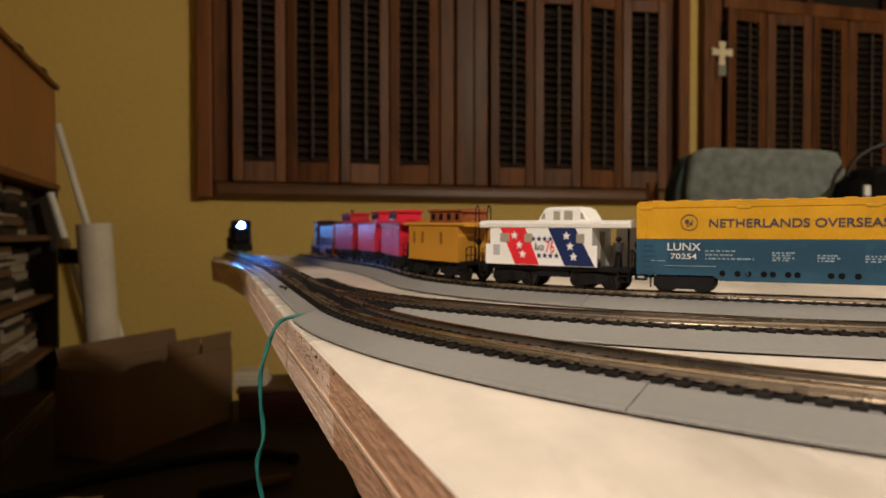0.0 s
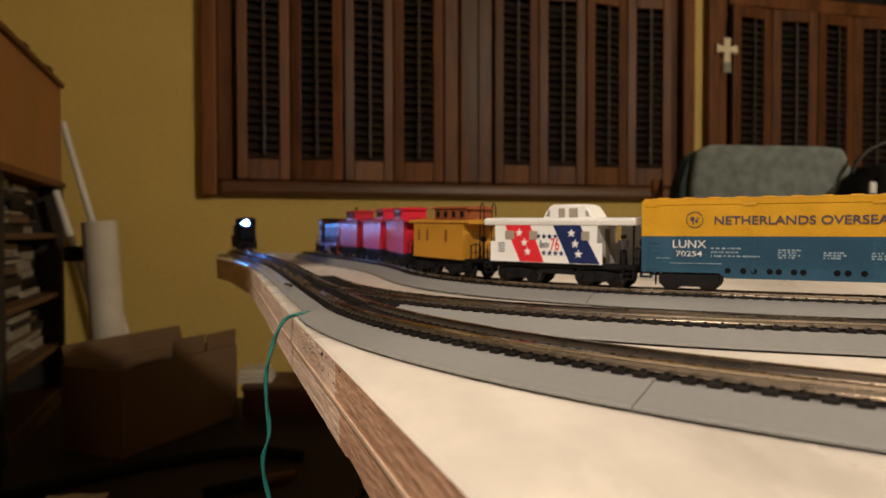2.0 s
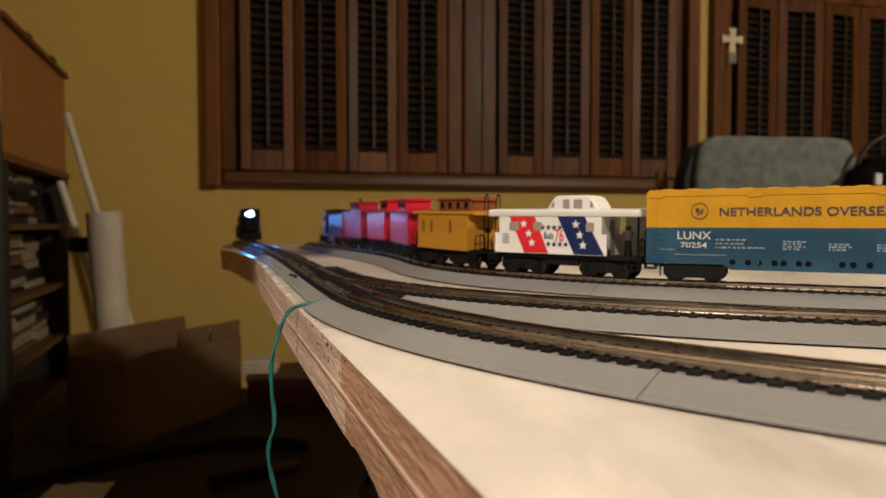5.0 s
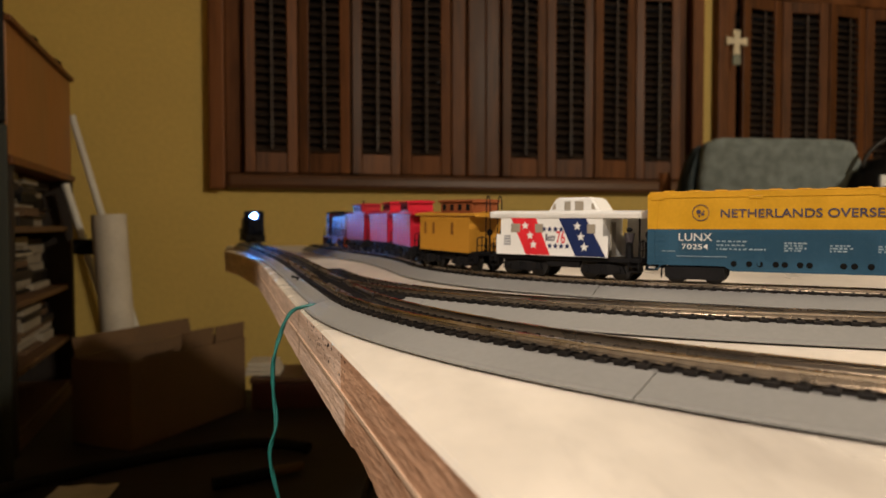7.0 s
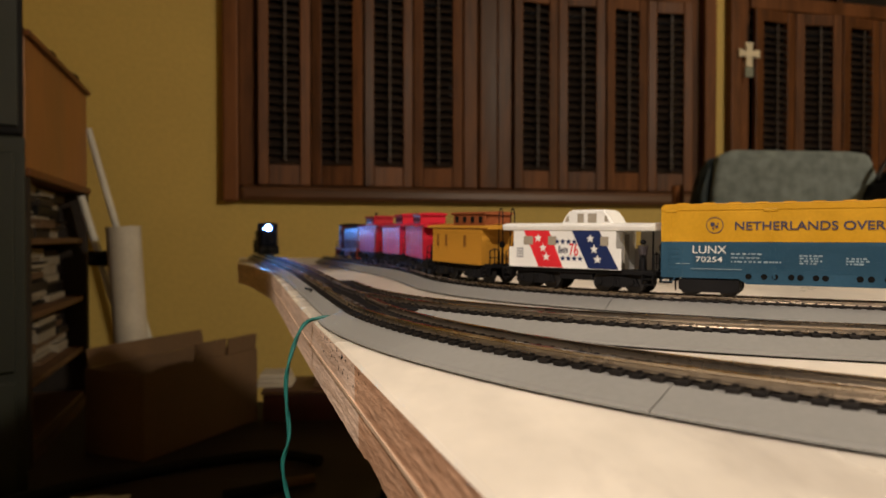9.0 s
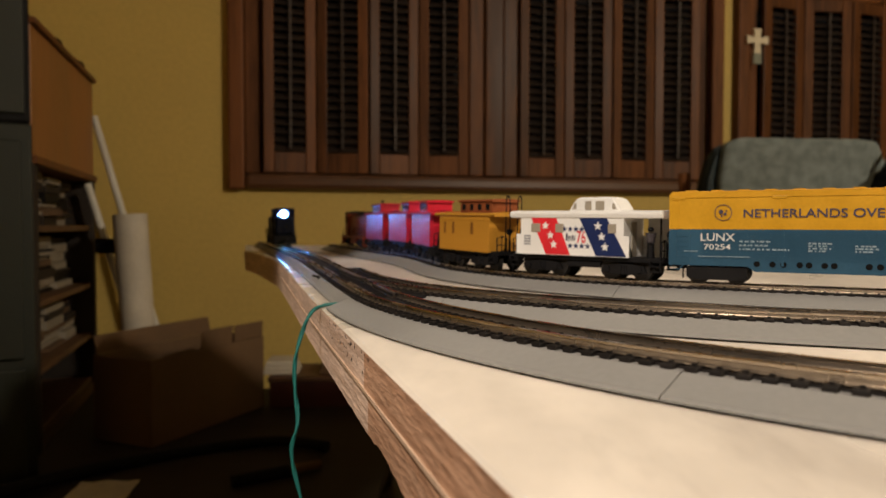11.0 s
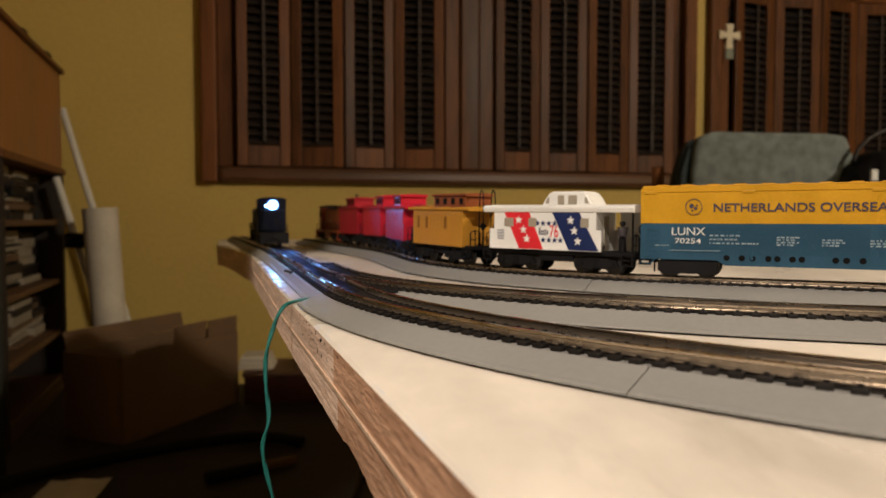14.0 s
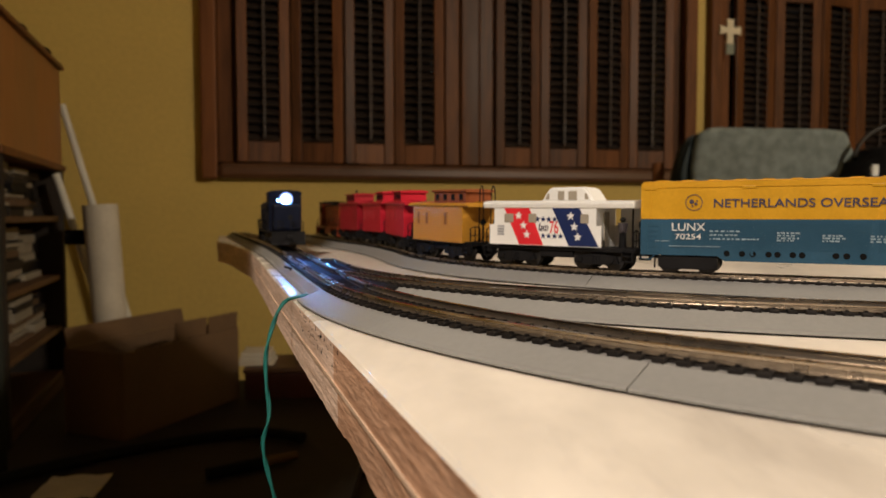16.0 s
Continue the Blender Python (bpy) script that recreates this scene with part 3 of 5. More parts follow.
def lettering(parent, name, text, x, z, size, y, material, stretch=1.0, bold=0.0):
    """Raised printed letters on the +y side, reading from that side."""
    cu = bpy.data.curves.new(name, "FONT")
    cu.body, cu.size, cu.extrude, cu.offset = text, size, 0.0001, bold
    cu.align_x, cu.align_y = "LEFT", "BOTTOM_BASELINE"
    tmp = bpy.data.objects.new(name, cu)
    scene.collection.objects.link(tmp)
    dg = bpy.context.evaluated_depsgraph_get()
    me = bpy.data.meshes.new_from_object(tmp.evaluated_get(dg))
    bpy.data.objects.remove(tmp)
    bpy.data.curves.remove(cu)
    me.materials.clear()
    me.materials.append(material)
    m = Matrix(((-stretch, 0, 0, x), (0, 0, 1, y + 0.0001), (0, 1, 0, z), (0, 0, 0, 1)))
    me.transform(m)
    ob = new(name, me)
    ob.parent = parent
    return ob


def star_pts(cx, cz, r):
    return [(cx + (r if k % 2 == 0 else r * 0.42) * math.sin(k * math.pi / 5), cz + (r if k % 2 == 0 else r * 0.42) * math.cos(k * math.pi / 5)) for k in range(10)]


def car_pose(path, s, half=0.035, lift=0.0):
    """A car's pose: its two trucks ride the track at s - half and s + half."""
    a, _ = path(s - half)
    b, _ = path(s + half)
    za, zb = TOP + warp(a.y) + RAIL, TOP + warp(b.y) + RAIL
    d = Vector((b.x - a.x, b.y - a.y, zb - za)).normalized()
    yv = Vector((0, 0, 1)).cross(d).normalized()
    zv = d.cross(yv)
    m = Matrix((d, yv, zv)).transposed().to_4x4()
    m.translation = Vector(((a.x + b.x) / 2, (a.y + b.y) / 2, (za + zb) / 2 + 0.0013 + lift))
    return m


def boxcar(m):
    ob = thing("boxcar", "yellow and blue model boxcar with printed lettering on the track", "model train car", m)
    L, w = 0.0900, 0.0160
    bm = bmesh.new()
    prism(bm, [(-L, 0.0098), (-0.047, 0.0098), (-0.043, 0.0070), (0.043, 0.0070), (0.047, 0.0098), (L, 0.0098), (L, 0.0308), (-L, 0.0308)], -w, w)
    low = part("lower_body", bm, M_BLUE, ob, "blue ribbed lower side")
    # ribs, posts and rungs on the blue side
    bm = bmesh.new()
    box(bm, -0.5, 0.5, 0, 0.00025, 0, 0.0006)
    rib = finish("rib", bm, M_BLUE)
    for i in range(11):
        z = 0.0140 + i * 0.00145
        for x0, x1 in ((0.031, 0.072), (-0.027, 0.027), (-0.072, -0.031)):
            share("rib", rib, low, Matrix.Translation(((x0 + x1) / 2, w, z)) @ Matrix.Diagonal((x1 - x0, 1, 1, 1)))
    for i in range(6):
        share("rung", rib, low, Matrix.Translation((0.0828, w, 0.0115 + i * 0.003)) @ Matrix.Diagonal((0.0065, 1.4, 1, 1)))
    for x in (0.0865, 0.0785, 0.029, -0.029):
        bm = bmesh.new()
        box(bm, x - 0.0007, x + 0.0007, w, w + 0.0004, 0.0105, 0.0306)
        part("post", bm, M_BLUE, low)
    bm = bmesh.new()
    prism(bm, [(-L, 0.0309), (L, 0.0309), (L, 0.0510), (L - 0.0012, 0.0523), (-L + 0.0012, 0.0523), (-L, 0.0510)], -w, w)
    box(bm, -L, L, w, w + 0.0005, 0.0492, 0.0499)
    for x in (0.0845, 0.031, -0.031, -0.0845):
        box(bm, x - 0.0035, x + 0.0035, w, w + 0.0006, 0.0480, 0.0497, 0.0003)
        box(bm, x - 0.0004, x + 0.0004, w, w + 0.0004, 0.0315, 0.049)
    part("upper_body", bm, M_YELLOW, ob, "yellow upper side")
    bm = bmesh.new()
    box(bm, -L + 0.001, L - 0.001, -w + 0.001, w - 0.001, 0.0523, 0.0530, 0.0003)
    for i in range(12):
        x = -L + 0.012 + i * 0.0142
        box(bm, x - 0.003, x + 0.003, -w + 0.002, w - 0.002, 0.0530, 0.0536)
    part("roof", bm, M_YELLOW, ob, "yellow ribbed roof panels")
    for k in (0.042, 0.034, 0.0285, 0.0205, 0.016, 0.0085, 0.004, -0.012, -0.017, -0.0245):
        bm = bmesh.new()
        cyl(bm, (k, w - 0.001, 0.0114), (k, w + 0.00025, 0.0114), 0.00165, seg=18)
        part("round_opening", bm, M_HOLE, ob)
    # lettering
    lettering(ob, "lettering", "NETHERLANDS OVERSEAS", 0.0497, 0.0377, 0.0066, w + 0.0004, M_INK, 1.14, 0.00010)
    lettering(ob, "lettering", "LUNX", 0.0725, 0.0242, 0.0064, w + 0.0003, M_PALE, 1.10, 0.00003)
    lettering(ob, "lettering", "70254", 0.0705, 0.0193, 0.0044, w + 0.0003, M_PALE, 1.35, 0.00003)
    bm = bmesh.new()
    for k in range(28):
        a, b = k * math.pi / 14, (k + 1) * math.pi / 14
        cx, cz = 0.0600, 0.0404
        prism(bm, [(cx + r * math.sin(t), cz + r * math.cos(t)) for r, t in ((0.0047, a), (0.0047, b), (0.0043, b), (0.0043, a))], w + 0.0003, w + 0.0005)
    for cx, cz, r in ((0.0612, 0.0409, 0.0013), (0.0590, 0.0396, 0.0009), (0.0583, 0.0413, 0.0005), (0.0608, 0.0385, 0.0006)):
        side_plate(bm, [(cx + r * math.sin(t), cz + r * math.cos(t)) for t in [i * math.pi / 4 + 0.3 for i in range(8)]], w + 0.0003)
    part("emblem", bm, M_INK, ob, "round dark printed emblem")
    rng = random.Random(5)
    bm = bmesh.new()
    for x, z, wid in ((0.0512, 0.0236, 0.014), (0.0512, 0.0214, 0.013), (0.0512, 0.0192, 0.026), (0.0165, 0.0229, 0.011), (0.0165, 0.0215, 0.010), (0.0165, 0.0201, 0.011), (0.0165, 0.0188, 0.008), (-0.0055, 0.0217, 0.010), (-0.0055, 0.0203, 0.011), (-0.0055, 0.0188, 0.007), (-0.0275, 0.0216, 0.010), (-0.0275, 0.0202, 0.009), (-0.0275, 0.0188, 0.006)):
        k = x
        while k > x - wid:
            l = rng.uniform(0.0007, 0.0024)
            box(bm, k - l, k, w + 0.0003, w + 0.0005, z, z + 0.0009)
            k -= l + rng.uniform(0.0003, 0.0012)
    part("small_print", bm, M_DIM, ob, "rows of small worn pale print")
    bm = bmesh.new()
    box(bm, 0.0735, 0.0815, w + 0.0002, w + 0.0004, 0.0178, 0.0183)
    box(bm, 0.0455, 0.0735, w + 0.0002, w + 0.0004, 0.0150, 0.0154)
    part("pale_line", bm, M_DIM, ob)
    for sx in (-1, 1):
        bm = bmesh.new()
        x = sx * 0.0635
        for sy in (-1, 1):
            prism(bm, [(x - 0.0165, 0.0030), (x - 0.0165, 0.0088), (x + 0.0165, 0.0088), (x + 0.0165, 0.0030), (x + 0.012, 0.0016), (x - 0.012, 0.0016)], sy * 0.0135 - 0.0016, sy * 0.0135 + 0.0016)
        box(bm, x - 0.004, x + 0.004, -0.012, 0.012, 0.004, 0.0096)
        fr = part("truck", bm, M_BLACK, ob, "black skirted bogie")
        for kx in (-0.0105, 0.0105):
            for sy in (-1, 1):
                bm = bmesh.new()
                cyl(bm, (x + kx, sy * 0.0073, 0.0055), (x + kx, sy * 0.0095, 0.0055), 0.0067, seg=20)
                part("wheel", bm, M_STEEL, fr)
        coupler(ob, sx * (L - 0.001), sx)
        for sy in (-1, 1):
            bm = bmesh.new()
            tube(bm, [(sx * (L - 0.002), sy * 0.0155, 0.0098), (sx * (L + 0.0005), sy * 0.0155, 0.0072), (sx * (L - 0.006), sy * 0.0155, 0.0072), (sx * (L - 0.008), sy * 0.0155, 0.0098)], 0.0004, 6)
            part("stirrup_step", bm, M_BLUE, ob)
    return ob


def railing(parent, x, w, material=None):
    """End platform railing with a brake stand."""
    bm = bmesh.new()
    for y0, y1 in ((-w, -w * 0.35), (w * 0.35, w)):
        tube(bm, [(x, y0, 0.0125), (x, y0, 0.0225), (x, (y0 + y1) / 2, 0.0240), (x, y1, 0.0225), (x, y1, 0.0125)], 0.00045, 6)
        tube(bm, [(x, y0, 0.0175), (x, y1, 0.0175)], 0.0004, 6)
        cyl(bm, (x, (y0 + y1) / 2, 0.0125), (x, (y0 + y1) / 2, 0.0238), 0.0004, seg=6)
    cyl(bm, (x, w * 0.15, 0.0125), (x, w * 0.15, 0.0270), 0.0005, seg=6)
    cyl(bm, (x - 0.0004, w * 0.15, 0.0270), (x + 0.0004, w * 0.15, 0.0270), 0.0024, seg=12)
    part("platform_railing", bm, material or M_BLACK, parent)


def pane(parent, x0, x1, z0, z1, y, material, frame_mat=None):
    bm = bmesh.new()
    box(bm, x0, x1, y - 0.0004, y + 0.00025, z0, z1)
    p = part("window", bm, material, parent)
    if frame_mat:
        bm = bmesh.new()
        f = 0.0005
        for a, b, c, d in ((x0 - f, x0, z0 - f, z1 + f), (x1, x1 + f, z0 - f, z1 + f), (x0, x1, z0 - f, z0), (x0, x1, z1, z1 + f)):
            box(bm, a, b, y - 0.0003, y + 0.0005, c, d)
        part("window_frame", bm, frame_mat, p)


def roof_slab(bm, x0, x1, w, ze, zr, t=0.0012):
    """A gently arched roof with a rounded rim."""
    n = 10
    top = [(w * math.cos(math.pi * k / n), ze + (zr - ze) * math.sin(math.pi * k / n) ** 0.6) for k in range(n + 1)]
    out = top + [(-w + 0.001, ze - t), (w - 0.001, ze - t)]
    a = [bm.verts.new((x0, y, z)) for y, z in out]
    b = [bm.verts.new((x1, y, z)) for y, z in out]
    fs = [bm.faces.new(a), bm.faces.new(b[::-1])]
    for i in range(len(out)):
        fs.append(bm.faces.new((a[i], b[i], b[(i + 1) % len(out)], a[(i + 1) % len(out)])))
    bmesh.ops.recalc_face_normals(bm, faces=fs)
    return fs


def caboose_base(ob, half, tx, floor_mat=None):
    bm = bmesh.new()
    box(bm, -half, half, -0.0125, 0.0125, 0.0100, 0.0128, 0.0004)
    box(bm, -0.012, 0.012, -0.011, 0.011, 0.0055, 0.0100, 0.0008)
    for x in (-half + 0.004, half - 0.004):
        for sy in (-1, 1):
            box(bm, x - 0.0035, x + 0.0035, sy * 0.0140 - 0.002, sy * 0.0140 + 0.002, 0.0045, 0.0052)
            box(bm, x - 0.0035, x + 0.0035, sy * 0.0130 - 0.002, sy * 0.0130 + 0.002, 0.0078, 0.0085)
            for k in (-0.0034, 0.0030):
                box(bm, x + k, x + k + 0.0004, sy * 0.0140 - 0.002, sy * 0.0140 + 0.002, 0.0045, 0.0110)
    part("underframe", bm, M_BLACK, ob)
    for sx in (-1, 1):
        truck(ob, sx * tx)
        coupler(ob, sx * (half - 0.001), sx)


def white_caboose(m):
    ob = thing("white_caboose", "white model caboose with red and navy star stripes", "model train car", m)
    half, w = 0.0540, 0.0150
    caboose_base(ob, half, 0.029)
    a0, a1 = -0.0330, 0.0490        # body ends; the long open platform is at the -x end
    z0, zs, z1 = 0.0128, 0.0262, 0.0378
    bm = bmesh.new()
    prism(bm, [(a0, z0), (a1, z0), (a1, zs), (a1 - 0.0035, zs), (a1 - 0.0035, z1), (a0 + 0.0035, z1), (a0 + 0.0035, zs), (a0, zs)], w - 0.0010, w)
    prism(bm, [(a0, z0), (a1, z0), (a1, zs), (a1 - 0.0035, zs), (a1 - 0.0035, z1), (a0 + 0.0035, z1), (a0 + 0.0035, zs), (a0, zs)], -w, -w + 0.0010)
    box(bm, a1 - 0.0045, a1 - 0.0035, -w + 0.001, w - 0.001, z0, z1)
    box(bm, a0 + 0.0035, a0 + 0.0045, -w + 0.001, w - 0.001, z0, z1)
    box(bm, -half + 0.0004, a0 - 0.0002, -w, -w + 0.0010, z0, 0.0390)
    box(bm, a0 + 0.0035, a1 - 0.0035, -w, -w + 0.0009, z1, 0.0390)
    part("body", bm, M_WHITE, ob)
    bm = bmesh.new()
    roof_slab(bm, -half, half, w + 0.0016, 0.0402, 0.0424, 0.0030)
    bmesh.ops.bevel(bm, geom=bm.edges[:], offset=0.0004, segments=2, affect="EDGES")
    part("roof", bm, M_WHITE, ob, smooth=False)
    # cupola with windows
    c0, c1, cw = -0.0265, 0.0125, 0.0105
    bm = bmesh.new()
    prism(bm, [(c0, 0.0405), (c1, 0.0405), (c1 - 0.0045, 0.0475), (c1 - 0.0075, 0.0508), (c0 + 0.0075, 0.0508), (c0 + 0.0045, 0.0475)], -cw, cw)
    bmesh.ops.bevel(bm, geom=bm.edges[:], offset=0.0011, segments=3, affect="EDGES")
    cup = part("cupola", bm, M_WHITE, ob)
    for pts in ([(-0.0222, 0.0430), (-0.0195, 0.0430), (-0.0195, 0.0468), (-0.0207, 0.0468)], [(-0.0140, 0.0424), (-0.0080, 0.0424), (-0.0080, 0.0482), (-0.0140, 0.0482)], [(-0.0050, 0.0424), (-0.0005, 0.0424), (-0.0005, 0.0482), (-0.0050, 0.0482)], [(0.0058, 0.0430), (0.0086, 0.0430), (0.0070, 0.0468), (0.0058, 0.0468)]):
        bm = bmesh.new()
        prism(bm, pts, cw - 0.0005, cw + 0.0003)
        part("window", bm, M_GREYW, cup)
    # printed stripes
    e = w + 0.00005
    bm = bmesh.new()
    side_plate(bm, [(0.0372, z1 - 0.0006), (0.0180, z1 - 0.0006), (0.0075, z0 + 0.0004), (0.0255, z0 + 0.0004)], e)
    part("red_stripe", bm, M_REDP, ob, "slanted red printed stripe")
    bm = bmesh.new()
    side_plate(bm, [(0.0010, z1 - 0.0006), (-0.0180, z1 - 0.0006), (-0.0315, z0 + 0.0004), (-0.0110, z0 + 0.0004)], e)
    part("navy_stripe", bm, M_NAVY, ob, "slanted navy printed stripe")
    for cx, cz in ((0.0260, 0.0322), (0.0222, 0.0258), (0.0196, 0.0198), (-0.0122, 0.0322), (-0.0149, 0.0255), (-0.0173, 0.0190)):
        bm = bmesh.new()
        side_plate(bm, star_pts(cx, cz, 0.0030), e + 0.0003)
        part("white_star", bm, M_WHITE, ob)
    for i in range(4):
        for cx, cz in ((0.0118 - i * 0.0042, 0.0300), (0.0075 - i * 0.0042, 0.0192)):
            bm = bmesh.new()
            side_plate(bm, star_pts(cx, cz, 0.0021), e)
            part("navy_star", bm, M_NAVY, ob)
    lettering(ob, "numerals", "76", 0.0030, 0.0212, 0.0112, e, M_REDP, 0.60, 0.0001)
    bm = bmesh.new()
    for x, l, z, h in ((0.0108, 0.0010, 0.0225, 0.0048), (0.0093, 0.0008, 0.0222, 0.0034), (0.0079, 0.0008, 0.0225, 0.0032), (0.0064, 0.0007, 0.0222, 0.0040), (0.0050, 0.0008, 0.0225, 0.0032)):
        prism(bm, [(x, z), (x - l, z), (x - l - 0.0004, z + h), (x - 0.0004, z + h)], e, e + 0.00025)
    part("script_bars", bm, M_INK, ob, "slanted dark bars of script")
    bm = bmesh.new()
    for i in range(4):
        box(bm, 0.0375, 0.0428, e, e + 0.0002, 0.0190 + i * 0.0018, 0.0202 + i * 0.0018)
    part("number_bars", bm, mat("grey_print", (0.40, 0.40, 0.42), 0.5), ob)
    for x0, x1 in ((0.0300, 0.0372), (0.0125, 0.0185), (-0.0245, -0.0190)):
        bm = bmesh.new()
        box(bm, x0, x1, e, e + 0.0005, 0.0277, 0.0335, 0.0003)
        part("window", bm, M_GREYW, ob)
    # open end: door, railing, ladder
    bm = bmesh.new()
    box(bm, a0 + 0.0030, a0 + 0.0036, -0.0035, 0.0035, z0, 0.0350)
    part("end_door", bm, M_GREYW, ob)
    railing(ob, -half + 0.001, w - 0.002)
    railing(ob, half - 0.0005, w - 0.003)
    bm = bmesh.new()
    cyl(bm, (-half + 0.006, 0.002, 0.0388), (-half + 0.006, 0.002, 0.0128), 0.0006, seg=6)
    part("brake_stand", bm, M_BLACK, ob)
    return ob


def figurine(m):
    ob = thing("figurine", "tiny painted crew figurine standing on the caboose platform", "figurine", m)
    bm = bmesh.new()
    cyl(bm, (0, 0, 0), (0, 0, 0.0095), 0.0021, 0.0017, 10, 0)
    cyl(bm, (0, 0, 0.0095), (0, 0, 0.0155), 0.0019, 0.0028, 10, 1)
    bmesh.ops.create_icosphere(bm, subdivisions=2, radius=0.0016, matrix=Matrix.Translation((0, 0, 0.0175)))
    cyl(bm, (0.0005, 0.0024, 0.0150), (-0.0008, 0.0032, 0.0100), 0.0008, 0.0006, 8, 1)
    cyl(bm, (0.0005, -0.0024, 0.0150), (-0.0008, -0.0032, 0.0100), 0.0008, 0.0006, 8, 1)
    me = finish("body", bm, [M_BLACK, mat("dark_jacket", (0.05, 0.04, 0.045), 0.7)])
    p = new("body", me)
    p.parent = ob
    return ob


def caboose(name, label, m, half, body, roof, cup, cup_roof, trim, windows_x, cup_x, stack=None, hoops=None, w=0.0148, zt=0.0385):
    ob = thing(name, label, "model train car", m)
    caboose_base(ob, half, half - 0.019)
    b0, b1 = -half + 0.0085, half - 0.0065
    z0, z1 = 0.0118, zt - 0.0006
    bm = bmesh.new()
    box(bm, b0, b1, -w, w, z0, z1, 0.0003)
    for sy in (-1, 1):
        box(bm, b0, b1, sy * w - 0.0002, sy * w + 0.0002, z0, z0 + 0.0010)
        box(bm, b0, b1, sy * w - 0.0002, sy * w + 0.0002, z1 - 0.0030, z1 - 0.0024)
    shell = part("body", bm, body, ob)
    bm = bmesh.new()
    box(bm, 0, 0.0020, -0.00008, 0.00010, z0 + 0.0012, z1 - 0.0032)
    plank = finish("plank", bm, body)
    for i in range(int((b1 - b0) / 0.0024)):
        share("plank", plank, shell, Matrix.Translation((b0 + i * 0.0024, w, 0)))
    bm = bmesh.new()
    roof_slab(bm, -half, half, w + 0.0014, zt + 0.0004, zt + 0.0026, 0.0010)
    box(bm, -half - 0.001, half + 0.001, -0.003, 0.003, zt + 0.0028, zt + 0.0033)
    part("roof", bm, roof, ob)
    c0, c1 = cup_x
    cz = zt + 0.0105
    bm = bmesh.new()
    box(bm, c0, c1, -0.0115, 0.0115, zt + 0.001, cz, 0.0003)
    cp = part("cupola", bm, cup, ob)
    n = 4
    for i in range(n):
        x = c0 + (c1 - c0) * (i + 0.5) / n
        bm = bmesh.new()
        box(bm, x - 0.0022, x + 0.0022, 0.0112, 0.0118, zt + 0.0042, cz - 0.0018)
        part("window", bm, M_HOLE, cp)
    bm = bmesh.new()
    roof_slab(bm, c0 - 0.0018, c1 + 0.0018, 0.0130, cz + 0.0003, cz + 0.0020, 0.0008)
    part("cupola_roof", bm, cup_roof, cp)
    for x in windows_x:
        pane(ob, x - 0.0019, x + 0.0019, 0.0245, 0.0335, w, M_HOLE if trim is None else trim, body)
    for sx in (-1, 1):
        railing(ob, sx * (half - 0.0008), w - 0.002)
    if stack is not None:
        bm = bmesh.new()
        cyl(bm, (stack, 0.004, zt), (stack, 0.004, zt + 0.0150), 0.0011, seg=10)
        cyl(bm, (stack, 0.004, zt + 0.0150), (stack, 0.004, zt + 0.0163), 0.0026, 0.0010, seg=12)
        part("smoke_stack", bm, M_BLACK, ob)
    if hoops is not None:
        for dx, dy in ((0.0, 0.004), (-0.0045, -0.003)):
            bm = bmesh.new()
            pts = [(hoops + dx + 0.0022 * math.cos(t), dy, zt + 0.009 + 0.0055 * math.sin(t)) for t in [math.pi * k / 8 for k in range(9)]]
            tube(bm, [(hoops + dx + 0.0030, dy, 0.0128)] + pts + [(hoops + dx - 0.0030, dy, 0.0128)], 0.00045, 6)
            part("ladder_hoop", bm, M_BLACK, ob)
    return ob


